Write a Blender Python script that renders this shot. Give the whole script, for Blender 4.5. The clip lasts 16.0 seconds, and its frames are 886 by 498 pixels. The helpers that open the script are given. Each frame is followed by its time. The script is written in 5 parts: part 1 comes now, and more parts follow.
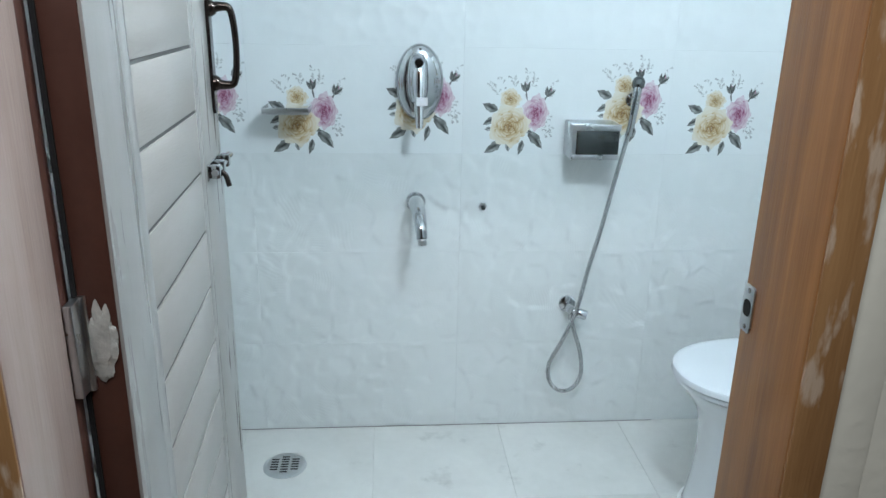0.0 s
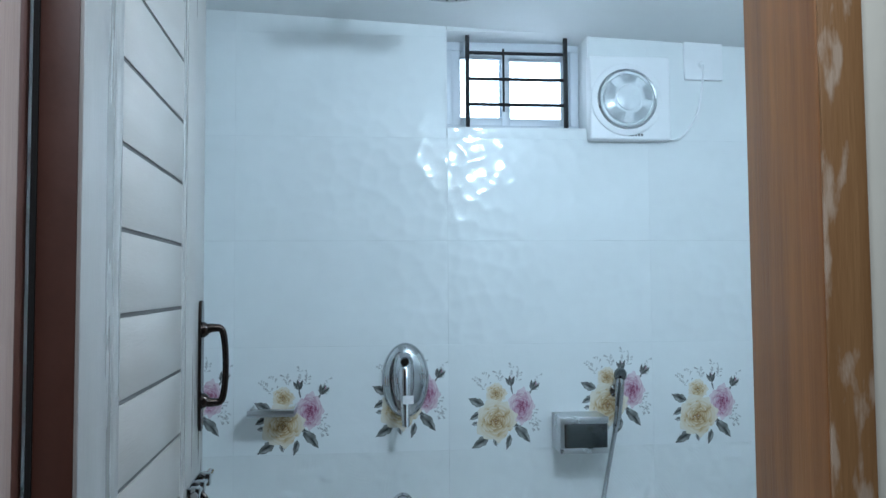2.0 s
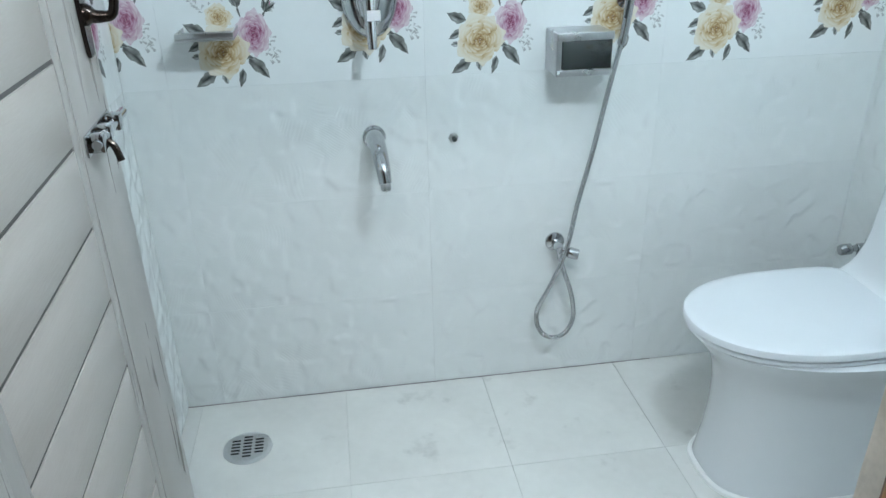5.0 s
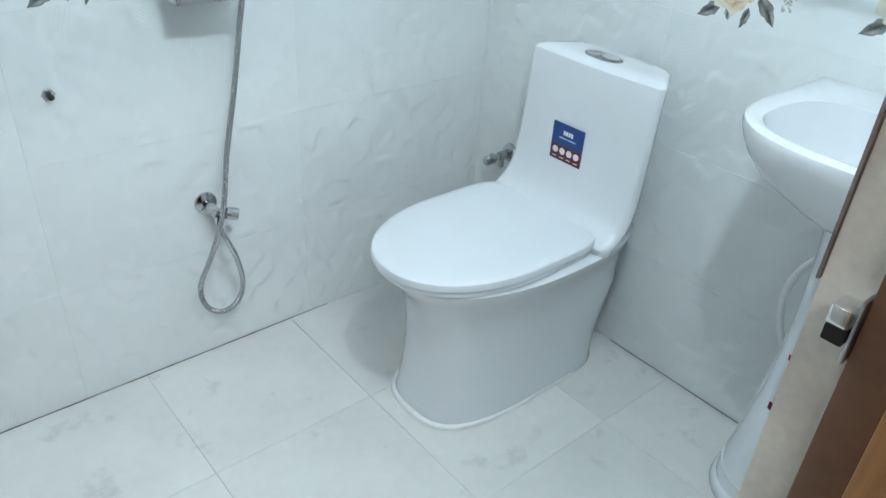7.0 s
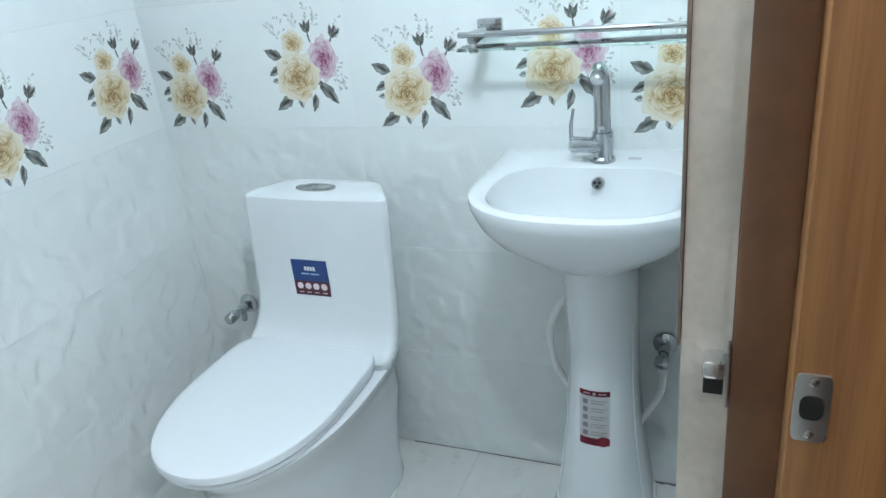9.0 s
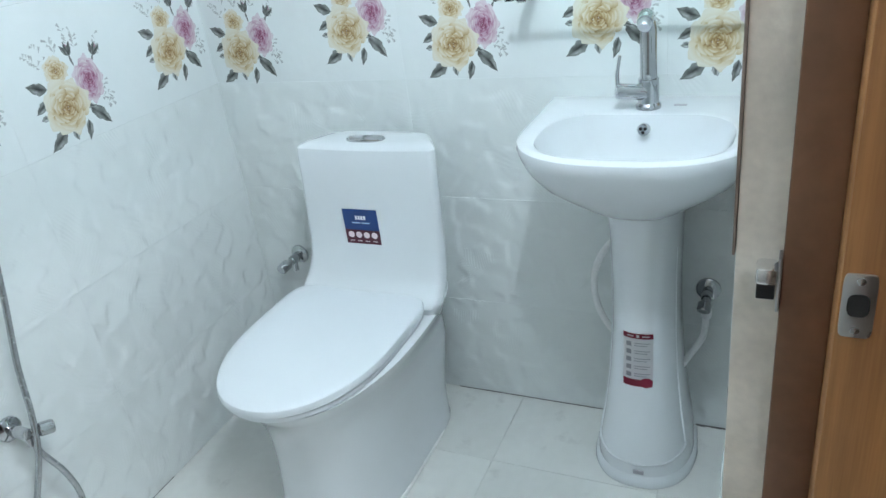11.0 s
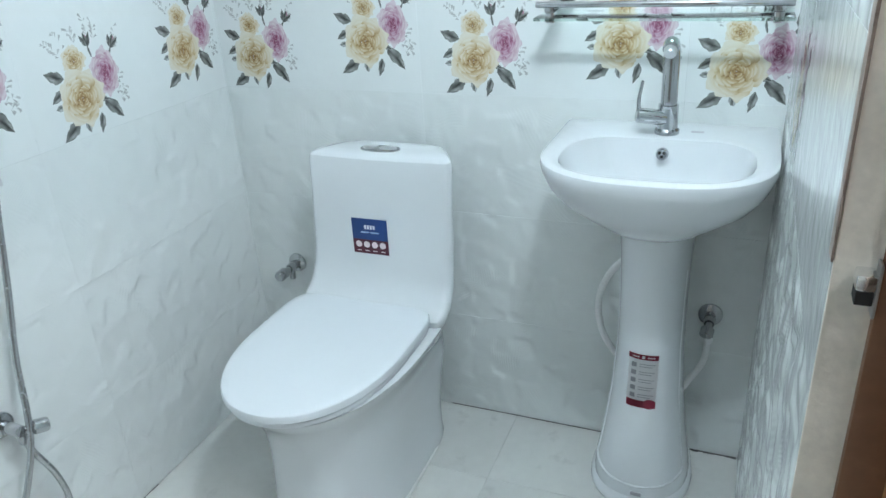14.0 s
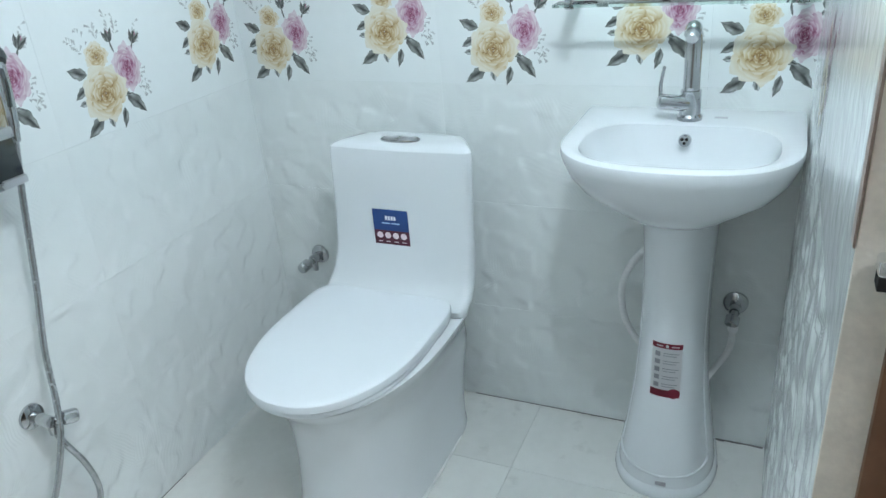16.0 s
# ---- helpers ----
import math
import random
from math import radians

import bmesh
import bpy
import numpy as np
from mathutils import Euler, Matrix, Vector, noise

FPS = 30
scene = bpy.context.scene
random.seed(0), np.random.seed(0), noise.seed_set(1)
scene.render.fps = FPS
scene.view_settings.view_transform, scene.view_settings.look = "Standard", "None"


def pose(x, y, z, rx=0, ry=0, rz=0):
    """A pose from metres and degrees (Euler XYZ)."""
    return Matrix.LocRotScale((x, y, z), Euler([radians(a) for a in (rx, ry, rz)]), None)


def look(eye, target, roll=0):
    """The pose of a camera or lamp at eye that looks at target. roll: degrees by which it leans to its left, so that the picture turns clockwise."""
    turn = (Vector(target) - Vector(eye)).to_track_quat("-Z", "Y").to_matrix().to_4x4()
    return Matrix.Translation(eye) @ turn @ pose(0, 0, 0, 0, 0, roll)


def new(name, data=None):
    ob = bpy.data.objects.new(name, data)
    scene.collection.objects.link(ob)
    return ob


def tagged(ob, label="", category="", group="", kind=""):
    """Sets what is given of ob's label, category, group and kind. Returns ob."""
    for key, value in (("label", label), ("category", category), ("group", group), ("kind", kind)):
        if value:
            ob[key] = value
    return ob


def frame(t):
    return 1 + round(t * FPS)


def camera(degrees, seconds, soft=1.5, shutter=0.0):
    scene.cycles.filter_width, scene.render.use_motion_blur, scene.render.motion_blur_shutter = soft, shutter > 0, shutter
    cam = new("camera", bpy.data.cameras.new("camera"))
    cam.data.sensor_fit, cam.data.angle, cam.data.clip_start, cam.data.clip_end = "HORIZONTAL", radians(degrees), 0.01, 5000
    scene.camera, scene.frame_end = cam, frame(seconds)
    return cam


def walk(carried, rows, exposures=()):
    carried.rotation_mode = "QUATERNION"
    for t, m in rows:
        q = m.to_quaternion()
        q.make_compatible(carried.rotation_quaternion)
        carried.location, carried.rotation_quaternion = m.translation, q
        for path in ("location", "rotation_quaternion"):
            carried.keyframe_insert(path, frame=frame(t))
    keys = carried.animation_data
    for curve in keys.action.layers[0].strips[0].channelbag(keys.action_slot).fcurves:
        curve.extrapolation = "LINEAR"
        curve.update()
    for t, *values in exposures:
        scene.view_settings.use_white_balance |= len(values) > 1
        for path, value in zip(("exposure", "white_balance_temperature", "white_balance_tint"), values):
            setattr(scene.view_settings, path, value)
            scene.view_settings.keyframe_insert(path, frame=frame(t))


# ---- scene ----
cam = camera(61.8, 16.0)
PATH = [
    (0, (-1.434, -2.125, 1.307), (-1.281, -0.231, 0.684), 1.1),
    (0.5, (-1.428, -2.128, 1.299), (-1.280, -0.214, 0.744), 1.4),
    (1, (-1.476, -2.095, 1.296), (-1.255, -0.131, 0.992), 1.9),
    (1.5, (-1.435, -2.126, 1.354), (-1.252, -0.135, 1.338), 1.4),
    (2, (-1.432, -2.13, 1.371), (-1.241, -0.142, 1.469), -0.4),
    (2.5, (-1.446, -2.109, 1.38), (-1.223, -0.125, 1.508), -1.5),
    (3, (-1.477, -2.06, 1.362), (-1.223, -0.083, 1.197), -0.9),
    (3.5, (-1.475, -2.032, 1.343), (-1.236, -0.086, 0.947), -1.1),
    (4, (-1.444, -1.933, 1.309), (-1.184, -0.079, 0.604), -1.3),
    (4.5, (-1.406, -1.861, 1.309), (-1.183, -0.037, 0.518), -1.4),
    (5, (-1.43, -1.796, 1.296), (-1.181, -0.008, 0.434), -1.4),
    (5.2, (-1.447, -1.747, 1.292), (-1.031, -0.02, 0.373), -1.1),
    (7.3, (-1.461, -1.46, 1.262), (-0.194, -0.29, 0.249), 4.8),
    (7.5, (-1.479, -1.424, 1.236), (-0.086, -0.366, 0.266), 5.2),
    (8, (-1.485, -1.374, 1.315), (0.161, -0.675, 0.42), 4.0),
    (8.5, (-1.474, -1.398, 1.314), (0.224, -0.652, 0.566), 0.6),
    (9, (-1.493, -1.403, 1.318), (0.184, -0.669, 0.512), -6.3),
    (9.5, (-1.512, -1.418, 1.311), (0.068, -0.643, 0.361), -9.9),
    (10, (-1.565, -1.423, 1.305), (0.055, -0.627, 0.444), -7.7),
    (10.2, (-1.556, -1.436, 1.305), (0.042, -0.592, 0.447), -7.9),
    (12.3, (-1.597, -1.289, 1.327), (0.047, -0.595, 0.424), -6.8),
    (12.5, (-1.604, -1.284, 1.327), (0.074, -0.576, 0.498), -6.2),
    (13, (-1.613, -1.289, 1.321), (0.115, -0.558, 0.628), -4.8),
    (13.5, (-1.619, -1.289, 1.310), (0.107, -0.565, 0.606), -3.5),
    (14, (-1.621, -1.293, 1.300), (0.050, -0.577, 0.465), -3.5),
    (14.5, (-1.620, -1.299, 1.298), (0.035, -0.558, 0.453), -3.9),
    (15, (-1.618, -1.296, 1.300), (0.018, -0.535, 0.436), -4.3),
    (15.5, (-1.617, -1.301, 1.300), (0.020, -0.532, 0.446), -4.6),
    (16, (-1.615, -1.301, 1.298), (0.019, -0.525, 0.444), -5.0),
]
EXPOSURES = [
    (0, -0.09, 6300, 10), (0.6, -0.09, 6250, 10), (1.2, -0.58, 5850, 8), (1.6, -0.78, 5750, 8), (2.9, -0.74, 5700, 8), (3.6, -0.36, 5600, 6), (4.1, -0.10, 6350, 9), (7.3, -0.04, 6450, 10), (10.2, -0.02, 6450, 10), (12.5, -0.10, 6500, 10), (13.0, -0.20, 6500, 10), (13.5, -0.18, 6500, 10), (14.0, -0.07, 6500, 10), (16, -0.07, 6500, 10),
]
walk(cam, [(t, look(eye, target, roll)) for t, eye, target, roll in PATH], EXPOSURES)


# ------------------------------------------------------------------ light
world = bpy.data.worlds.new("sky")
scene.world = world
world.use_nodes = True
wn, wl = world.node_tree.nodes, world.node_tree.links
sky = wn.new("ShaderNodeTexSky")
sky.sky_type = "NISHITA"
sky.sun_disc = False
sky.sun_elevation = radians(50)
sky.sun_rotation = radians(150)
sky.air_density = 1.0
wl.new(sky.outputs[0], wn["Background"].inputs[0])
wn["Background"].inputs[1].default_value = 0.15


def lamp(name, kind, energy, m, color=(1, 1, 1), **keys):
    data = bpy.data.lights.new(name, kind)
    data.energy, data.color = energy, color
    for key, value in keys.items():
        if key == "size":
            data.shape, data.size = "RECTANGLE", value
        elif key == "size_y":
            data.size_y = value
        elif key == "radius":
            data.shadow_soft_size = value
        elif key == "angle":
            data.angle = value
    ob = new(name, data)
    ob.matrix_world = m
    return ob


lamp("sun", "SUN", 3.0, pose(0, 0, 5, 40, 0, 20), (1, 0.95, 0.88), angle=radians(0.5))
BULB = (-0.965, -1.23, 1.95)
lamp("bulb_light", "POINT", 40.0, pose(*BULB), (0.75, 0.90, 1.0), radius=0.032)
# unseen fill added in the hall, placed to brighten door frame and cream wall
lamp("hall_tube_light", "AREA", 29.0, pose(-1.55, -2.30, 2.55, 14, 0, 0), (0.95, 0.97, 1.0), size=1.2, size_y=0.08)

# ------------------------------------------------------------------ materials


def material(name, base, rough=0.5, metal=0.0, var=0.06, scale=8.0, bump=0.0, bump_scale=60.0, coat=0.0, second=None, streak=None, rnd=0.0):
    """A principled surface with colour variation at two scales and fine relief."""
    mat = bpy.data.materials.new(name)
    mat.use_nodes = True
    n, l = mat.node_tree.nodes, mat.node_tree.links
    p = n["Principled BSDF"]
    p.inputs["Roughness"].default_value = rough
    p.inputs["Metallic"].default_value = metal
    p.inputs["Coat Weight"].default_value = coat
    p.inputs["Coat Roughness"].default_value = 0.08
    co = n.new("ShaderNodeTexCoord")
    mp = n.new("ShaderNodeMapping")
    l.new(co.outputs["Object"], mp.inputs[0])
    if streak:
        mp.inputs["Scale"].default_value = streak
    big = n.new("ShaderNodeTexNoise")
    big.inputs["Scale"].default_value = scale
    big.inputs["Detail"].default_value = 6
    fine = n.new("ShaderNodeTexNoise")
    fine.inputs["Scale"].default_value = scale * 9
    fine.inputs["Detail"].default_value = 4
    l.new(mp.outputs[0], big.inputs[0]), l.new(mp.outputs[0], fine.inputs[0])
    add = n.new("ShaderNodeMath")
    add.operation = "MULTIPLY_ADD"
    add.inputs[1].default_value = 0.35
    l.new(fine.outputs[0], add.inputs[0]), l.new(big.outputs[0], add.inputs[2])
    ramp = n.new("ShaderNodeValToRGB")
    ramp.color_ramp.elements[0].position, ramp.color_ramp.elements[1].position = 0.42, 0.92
    dark = second if second else tuple(c * (1 - var) for c in base)
    light = tuple(min(1, c * (1 + var)) for c in base) if not second else base
    ramp.color_ramp.elements[0].color = (*dark, 1)
    ramp.color_ramp.elements[1].color = (*light, 1)
    l.new(add.outputs[0], ramp.inputs[0])
    out = ramp.outputs[0]
    if rnd:
        info = n.new("ShaderNodeObjectInfo")
        hsv = n.new("ShaderNodeHueSaturation")
        r = n.new("ShaderNodeMapRange")
        r.inputs[3].default_value, r.inputs[4].default_value = 1 - rnd, 1 + rnd
        l.new(info.outputs["Random"], r.inputs[0]), l.new(r.outputs[0], hsv.inputs["Value"])
        l.new(out, hsv.inputs["Color"])
        out = hsv.outputs[0]
    l.new(out, p.inputs["Base Color"])
    rr = n.new("ShaderNodeMapRange")
    rr.inputs[3].default_value, rr.inputs[4].default_value = max(0.02, rough * 0.8), min(1, rough * 1.25)
    l.new(big.outputs[0], rr.inputs[0]), l.new(rr.outputs[0], p.inputs["Roughness"])
    if bump:
        bt = n.new("ShaderNodeTexNoise")
        bt.inputs["Scale"].default_value = bump_scale
        bt.inputs["Detail"].default_value = 5
        l.new(mp.outputs[0], bt.inputs[0])
        b = n.new("ShaderNodeBump")
        b.inputs["Strength"].default_value = 1.0
        b.inputs["Distance"].default_value = bump
        l.new(bt.outputs[0], b.inputs["Height"]), l.new(b.outputs[0], p.inputs["Normal"])
    return mat


def vmath(n, l, op, a, b=None):
    node = n.new("ShaderNodeVectorMath")
    node.operation = op
    for i, v in enumerate((a, b)):
        if v is None:
            continue
        if isinstance(v, tuple):
            node.inputs[i].default_value = v
        else:
            l.new(v, node.inputs[i])
    return node.outputs["Value"] if op == "DOT_PRODUCT" else node.outputs[0]


def embossed_tile(name, base, hatch, cell=13.0, rough=0.10, wave=0.0):
    """Glazed ceramic; the facets are in the mesh, the fine hatching on some of them and a soft waviness are here."""
    mat = material(name, base, rough=rough, var=0.035, scale=3.0, rnd=0.012)
    n, l = mat.node_tree.nodes, mat.node_tree.links
    p = n["Principled BSDF"]
    geo = n.new("ShaderNodeNewGeometry")
    warp = n.new("ShaderNodeTexNoise")
    warp.inputs["Scale"].default_value = 6.0
    l.new(geo.outputs["Position"], warp.inputs[0])
    off = vmath(n, l, "SCALE", vmath(n, l, "SUBTRACT", warp.outputs["Color"], (0.5, 0.5, 0.5)))
    off.node.inputs["Scale"].default_value = 0.05
    at = vmath(n, l, "ADD", geo.outputs["Position"], off)

    def calc(op, a, b):
        m = n.new("ShaderNodeMath")
        m.operation = op
        for i, v in enumerate((a, b)):
            if isinstance(v, (int, float)):
                m.inputs[i].default_value = v
            elif v is not None:
                l.new(v, m.inputs[i])
        return m.outputs[0]

    vo = n.new("ShaderNodeTexVoronoi")
    vo.inputs["Scale"].default_value = cell
    l.new(at, vo.inputs["Vector"])
    rel = vmath(n, l, "SUBTRACT", at, vo.outputs["Position"])
    way = vmath(n, l, "SUBTRACT", vo.outputs["Color"], (0.5, 0.5, 0.5))
    lines = calc("SINE", calc("MULTIPLY", vmath(n, l, "DOT_PRODUCT", rel, way), 1700.0), None)
    sep = n.new("ShaderNodeSeparateColor")
    l.new(vo.outputs["Color"], sep.inputs[0])
    gate = calc("GREATER_THAN", sep.outputs[0], 0.55)
    fade = n.new("ShaderNodeTexNoise")
    fade.inputs["Scale"].default_value = 25.0
    l.new(geo.outputs["Position"], fade.inputs[0])
    total = calc("MULTIPLY", calc("MULTIPLY", calc("MULTIPLY", lines, gate), fade.outputs[0]), hatch)
    swell = n.new("ShaderNodeTexNoise")
    swell.inputs["Scale"].default_value = 22.0
    swell.inputs["Detail"].default_value = 2
    l.new(at, swell.inputs[0])
    total = calc("ADD", total, calc("MULTIPLY", swell.outputs[0], wave))
    b = n.new("ShaderNodeBump")
    b.inputs["Strength"].default_value = 1.0
    b.inputs["Distance"].default_value = 1.0
    l.new(total, b.inputs["Height"]), l.new(b.outputs[0], p.inputs["Normal"])
    return mat


def glass(name, color, rough=0.0):
    mat = bpy.data.materials.new(name)
    mat.use_nodes = True
    p = mat.node_tree.nodes["Principled BSDF"]
    p.inputs["Base Color"].default_value = (*color, 1)
    p.inputs["Transmission Weight"].default_value = 1.0
    p.inputs["Roughness"].default_value = rough
    p.inputs["IOR"].default_value = 1.45
    return mat


M_LOWER = embossed_tile("grey_white_embossed_tile", (0.72, 0.75, 0.745), 0.00020, wave=0.0012)
M_UPPER = embossed_tile("white_embossed_tile", (0.735, 0.765, 0.765), 0.0, wave=0.0005)
M_FLOWER = embossed_tile("white_printed_tile", (0.74, 0.77, 0.77), 0.0, wave=0.0016)
M_GROUT = material("white_cement_grout", (0.76, 0.78, 0.77), 0.9, var=0.05, scale=20, bump=0.001)
M_FLOOR = material("grey_white_floor_tile", (0.66, 0.665, 0.64), 0.24, var=0.07, scale=4.0, bump=0.0004, bump_scale=30, rnd=0.02)
_n, _l = M_FLOOR.node_tree.nodes, M_FLOOR.node_tree.links
_p = _n["Principled BSDF"]
_ge, _no, _rm, _mx = _n.new("ShaderNodeNewGeometry"), _n.new("ShaderNodeTexNoise"), _n.new("ShaderNodeValToRGB"), _n.new("ShaderNodeMix")
_no.inputs["Scale"].default_value, _no.inputs["Detail"].default_value, _no.inputs["Roughness"].default_value = 9.0, 6, 0.62
_rm.color_ramp.elements[0].position, _rm.color_ramp.elements[1].position = 0.60, 0.76
_rm.color_ramp.elements[1].color = (0.5, 0.5, 0.5, 1)
_mx.data_type = "RGBA"
_mx.inputs[7].default_value = (0.34, 0.34, 0.33, 1)
_old = _p.inputs["Base Color"].links[0].from_socket
_l.new(_ge.outputs["Position"], _no.inputs[0]), _l.new(_no.outputs[0], _rm.inputs[0]), _l.new(_rm.outputs[0], _mx.inputs[0])
_l.new(_old, _mx.inputs[6]), _l.new(_mx.outputs[2], _p.inputs["Base Color"])
M_FGROUT = material("floor_grout", (0.62, 0.62, 0.59), 0.8, var=0.1, scale=30)
M_CEIL = material("white_ceiling_paint", (0.74, 0.76, 0.76), 0.7, var=0.03, scale=3, bump=0.0005, bump_scale=90)
M_CREAM = material("cream_wall_paint", (0.79, 0.775, 0.66), 0.7, var=0.05, scale=5, bump=0.0006, bump_scale=70)
# made-up dark brown for the unseen hall, so that chrome mirrors black
M_HALL = material("brown_hall_panelling", (0.10, 0.075, 0.055), 0.5, var=0.2, scale=3, streak=(6, 6, 0.5))
M_SMEAR = material("brown_grey_adhesive", (0.26, 0.20, 0.17), 0.6, var=0.35, scale=40, bump=0.001, bump_scale=80)
M_PLASTER = material("beige_cement_plaster", (0.78, 0.73, 0.65), 0.85, var=0.16, scale=14, bump=0.002, bump_scale=45)
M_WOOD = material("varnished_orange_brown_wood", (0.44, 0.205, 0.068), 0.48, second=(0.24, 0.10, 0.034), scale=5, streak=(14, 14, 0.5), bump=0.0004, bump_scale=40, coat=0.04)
M_BROWNWOOD = material("worn_brown_enamel", (0.20, 0.095, 0.050), 0.45, var=0.22, scale=9, bump=0.0004, bump_scale=60)
M_DARKWOOD = material("dark_brown_enamel", (0.075, 0.028, 0.018), 0.45, var=0.15, scale=12, bump=0.0004, bump_scale=60)
M_DOOR = material("whitewashed_ash_laminate", (0.35, 0.338, 0.318), 0.28, second=(0.28, 0.265, 0.245), scale=4, streak=(7, 7, 0.6), bump=0.0003, bump_scale=50)
M_DOORPANEL = material("whitewashed_ash_panel", (0.405, 0.38, 0.35), 0.30, second=(0.345, 0.315, 0.285), scale=4, streak=(2.0, 1.0, 8), bump=0.0003, bump_scale=50)
# left jamb only: the hall light's glare on the varnish is mixed into the colour
M_SHEENWOOD = material("pale_rosy_varnished_wood", (0.45, 0.335, 0.29), 0.25, second=(0.37, 0.265, 0.22), scale=4, streak=(9, 9, 0.5), bump=0.0004, bump_scale=40, coat=0.3)
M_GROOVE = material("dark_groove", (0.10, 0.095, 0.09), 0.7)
M_CHROME = material("polished_chrome", (0.50, 0.51, 0.52), 0.03, 1.0, var=0.02)
M_KEEPER = material("bright_chrome", (0.85, 0.86, 0.87), 0.16, 1.0, var=0.02)
M_STEEL = material("brushed_stainless_steel", (0.58, 0.59, 0.60), 0.28, 1.0, var=0.08, scale=20)
M_DSTEEL = material("dark_mirror_steel", (0.12, 0.13, 0.13), 0.15, 1.0, var=0.05)
M_BLACK = material("black_nickel", (0.045, 0.035, 0.03), 0.18, 0.9, var=0.1)
M_DARK = material("dark_hole", (0.012, 0.012, 0.012), 0.8)
M_CERAMIC = material("white_glazed_ceramic", (0.69, 0.715, 0.735), 0.10, var=0.01, coat=0.3)
M_LID = material("white_plastic_lid", (0.71, 0.74, 0.77), 0.22, var=0.01)
M_PLASTIC = material("white_plastic", (0.80, 0.81, 0.82), 0.35, var=0.02)
M_ALU = material("white_aluminium", (0.62, 0.66, 0.70), 0.35, var=0.04)
M_IRON = material("black_painted_iron", (0.006, 0.006, 0.007), 0.75, var=0.2)
M_HOSE = material("ribbed_steel_hose", (0.50, 0.51, 0.52), 0.25, 0.9, var=0.1, scale=120)
M_WHOSE = material("white_braided_hose", (0.78, 0.78, 0.78), 0.5, var=0.06, scale=200)
M_BLUE = material("blue_label_print", (0.008, 0.040, 0.17), 0.35)
M_MAROON = material("maroon_label_print", (0.07, 0.008, 0.022), 0.35)
M_PAPER = material("white_label_paper", (0.80, 0.79, 0.80), 0.5, var=0.02)
M_RED = material("red_label_print", (0.22, 0.012, 0.035), 0.4)
M_GREYINK = material("grey_ink", (0.36, 0.35, 0.38), 0.5)
M_PALEINK = material("pale_blue_ink", (0.40, 0.55, 0.75), 0.5)
M_PINKINK = material("pink_white_ink", (0.78, 0.66, 0.68), 0.5)
M_MIRROR = material("silvered_mirror", (0.86, 0.88, 0.88), 0.02, 1.0, var=0.005)
M_LEAFPRINT = material("olive_grey_print", (0.13, 0.12, 0.085), 0.3, var=0.15, scale=90)
M_BEIGE = material("beige_mirror_border", (0.62, 0.50, 0.40), 0.12, var=0.05)
M_SHELFGLASS = glass("clear_green_glass", (0.80, 0.95, 0.90))
M_PANE = bpy.data.materials.new("window_glass")
M_PANE.use_nodes = True
_n, _l = M_PANE.node_tree.nodes, M_PANE.node_tree.links
_mix, _tr, _gl = _n.new("ShaderNodeMixShader"), _n.new("ShaderNodeBsdfTransparent"), _n.new("ShaderNodeBsdfGlossy")
_tr.inputs[0].default_value = (0.92, 0.96, 1, 1)
_gl.inputs["Roughness"].default_value = 0.05
_mix.inputs[0].default_value = 0.07
_l.new(_tr.outputs[0], _mix.inputs[1]), _l.new(_gl.outputs[0], _mix.inputs[2]), _l.new(_mix.outputs[0], _n["Material Output"].inputs[0])
M_FANRING = material("clear_fan_shroud", (0.70, 0.74, 0.76), 0.08, var=0.1, scale=25)
M_FANHUB = material("white_fan_blades", (0.66, 0.70, 0.72), 0.2)
M_BULB = bpy.data.materials.new("lit_bulb_glass")
M_BULB.use_nodes = True
M_BULB.node_tree.nodes["Principled BSDF"].inputs["Emission Color"].default_value = (0.93, 0.97, 1, 1)
M_BULB.node_tree.nodes["Principled BSDF"].inputs["Emission Strength"].default_value = 6.0
M_GLOW = bpy.data.materials.new("white_sky_glow")
M_GLOW.use_nodes = True
M_GLOW.node_tree.nodes["Principled BSDF"].inputs["Emission Color"].default_value = (0.88, 0.95, 1, 1)
M_GLOW.node_tree.nodes["Principled BSDF"].inputs["Emission Strength"].default_value = 7.0
M_STAINED = material("plaster_stained_wood", (0.40, 0.22, 0.09), 0.5, second=(0.27, 0.135, 0.05), scale=5, streak=(9, 9, 0.7), bump=0.0006, bump_scale=40)
_n, _l = M_STAINED.node_tree.nodes, M_STAINED.node_tree.links
_p = _n["Principled BSDF"]
_co, _mp, _no, _rm, _mx = _n.new("ShaderNodeTexCoord"), _n.new("ShaderNodeMapping"), _n.new("ShaderNodeTexNoise"), _n.new("ShaderNodeValToRGB"), _n.new("ShaderNodeMix")
_mp.inputs["Scale"].default_value = (60, 10, 17)
_no.inputs["Scale"].default_value, _no.inputs["Detail"].default_value = 1.0, 5
_rm.color_ramp.elements[0].position, _rm.color_ramp.elements[1].position = 0.56, 0.66
_mx.data_type = "RGBA"
_mx.inputs[7].default_value = (0.55, 0.42, 0.30, 1)
_old = _p.inputs["Base Color"].links[0].from_socket
_l.new(_co.outputs["Object"], _mp.inputs[0]), _l.new(_mp.outputs[0], _no.inputs[0]), _l.new(_no.outputs[0], _rm.inputs[0])
_l.new(_rm.outputs[0], _mx.inputs[0]), _l.new(_old, _mx.inputs[6]), _l.new(_mx.outputs[2], _p.inputs["Base Color"])
M_BEAD = material("white_sealant", (0.80, 0.81, 0.80), 0.35, var=0.04, scale=30)
M_JOINT = material("dirty_joint", (0.13, 0.12, 0.12), 0.9, var=0.4, scale=30)
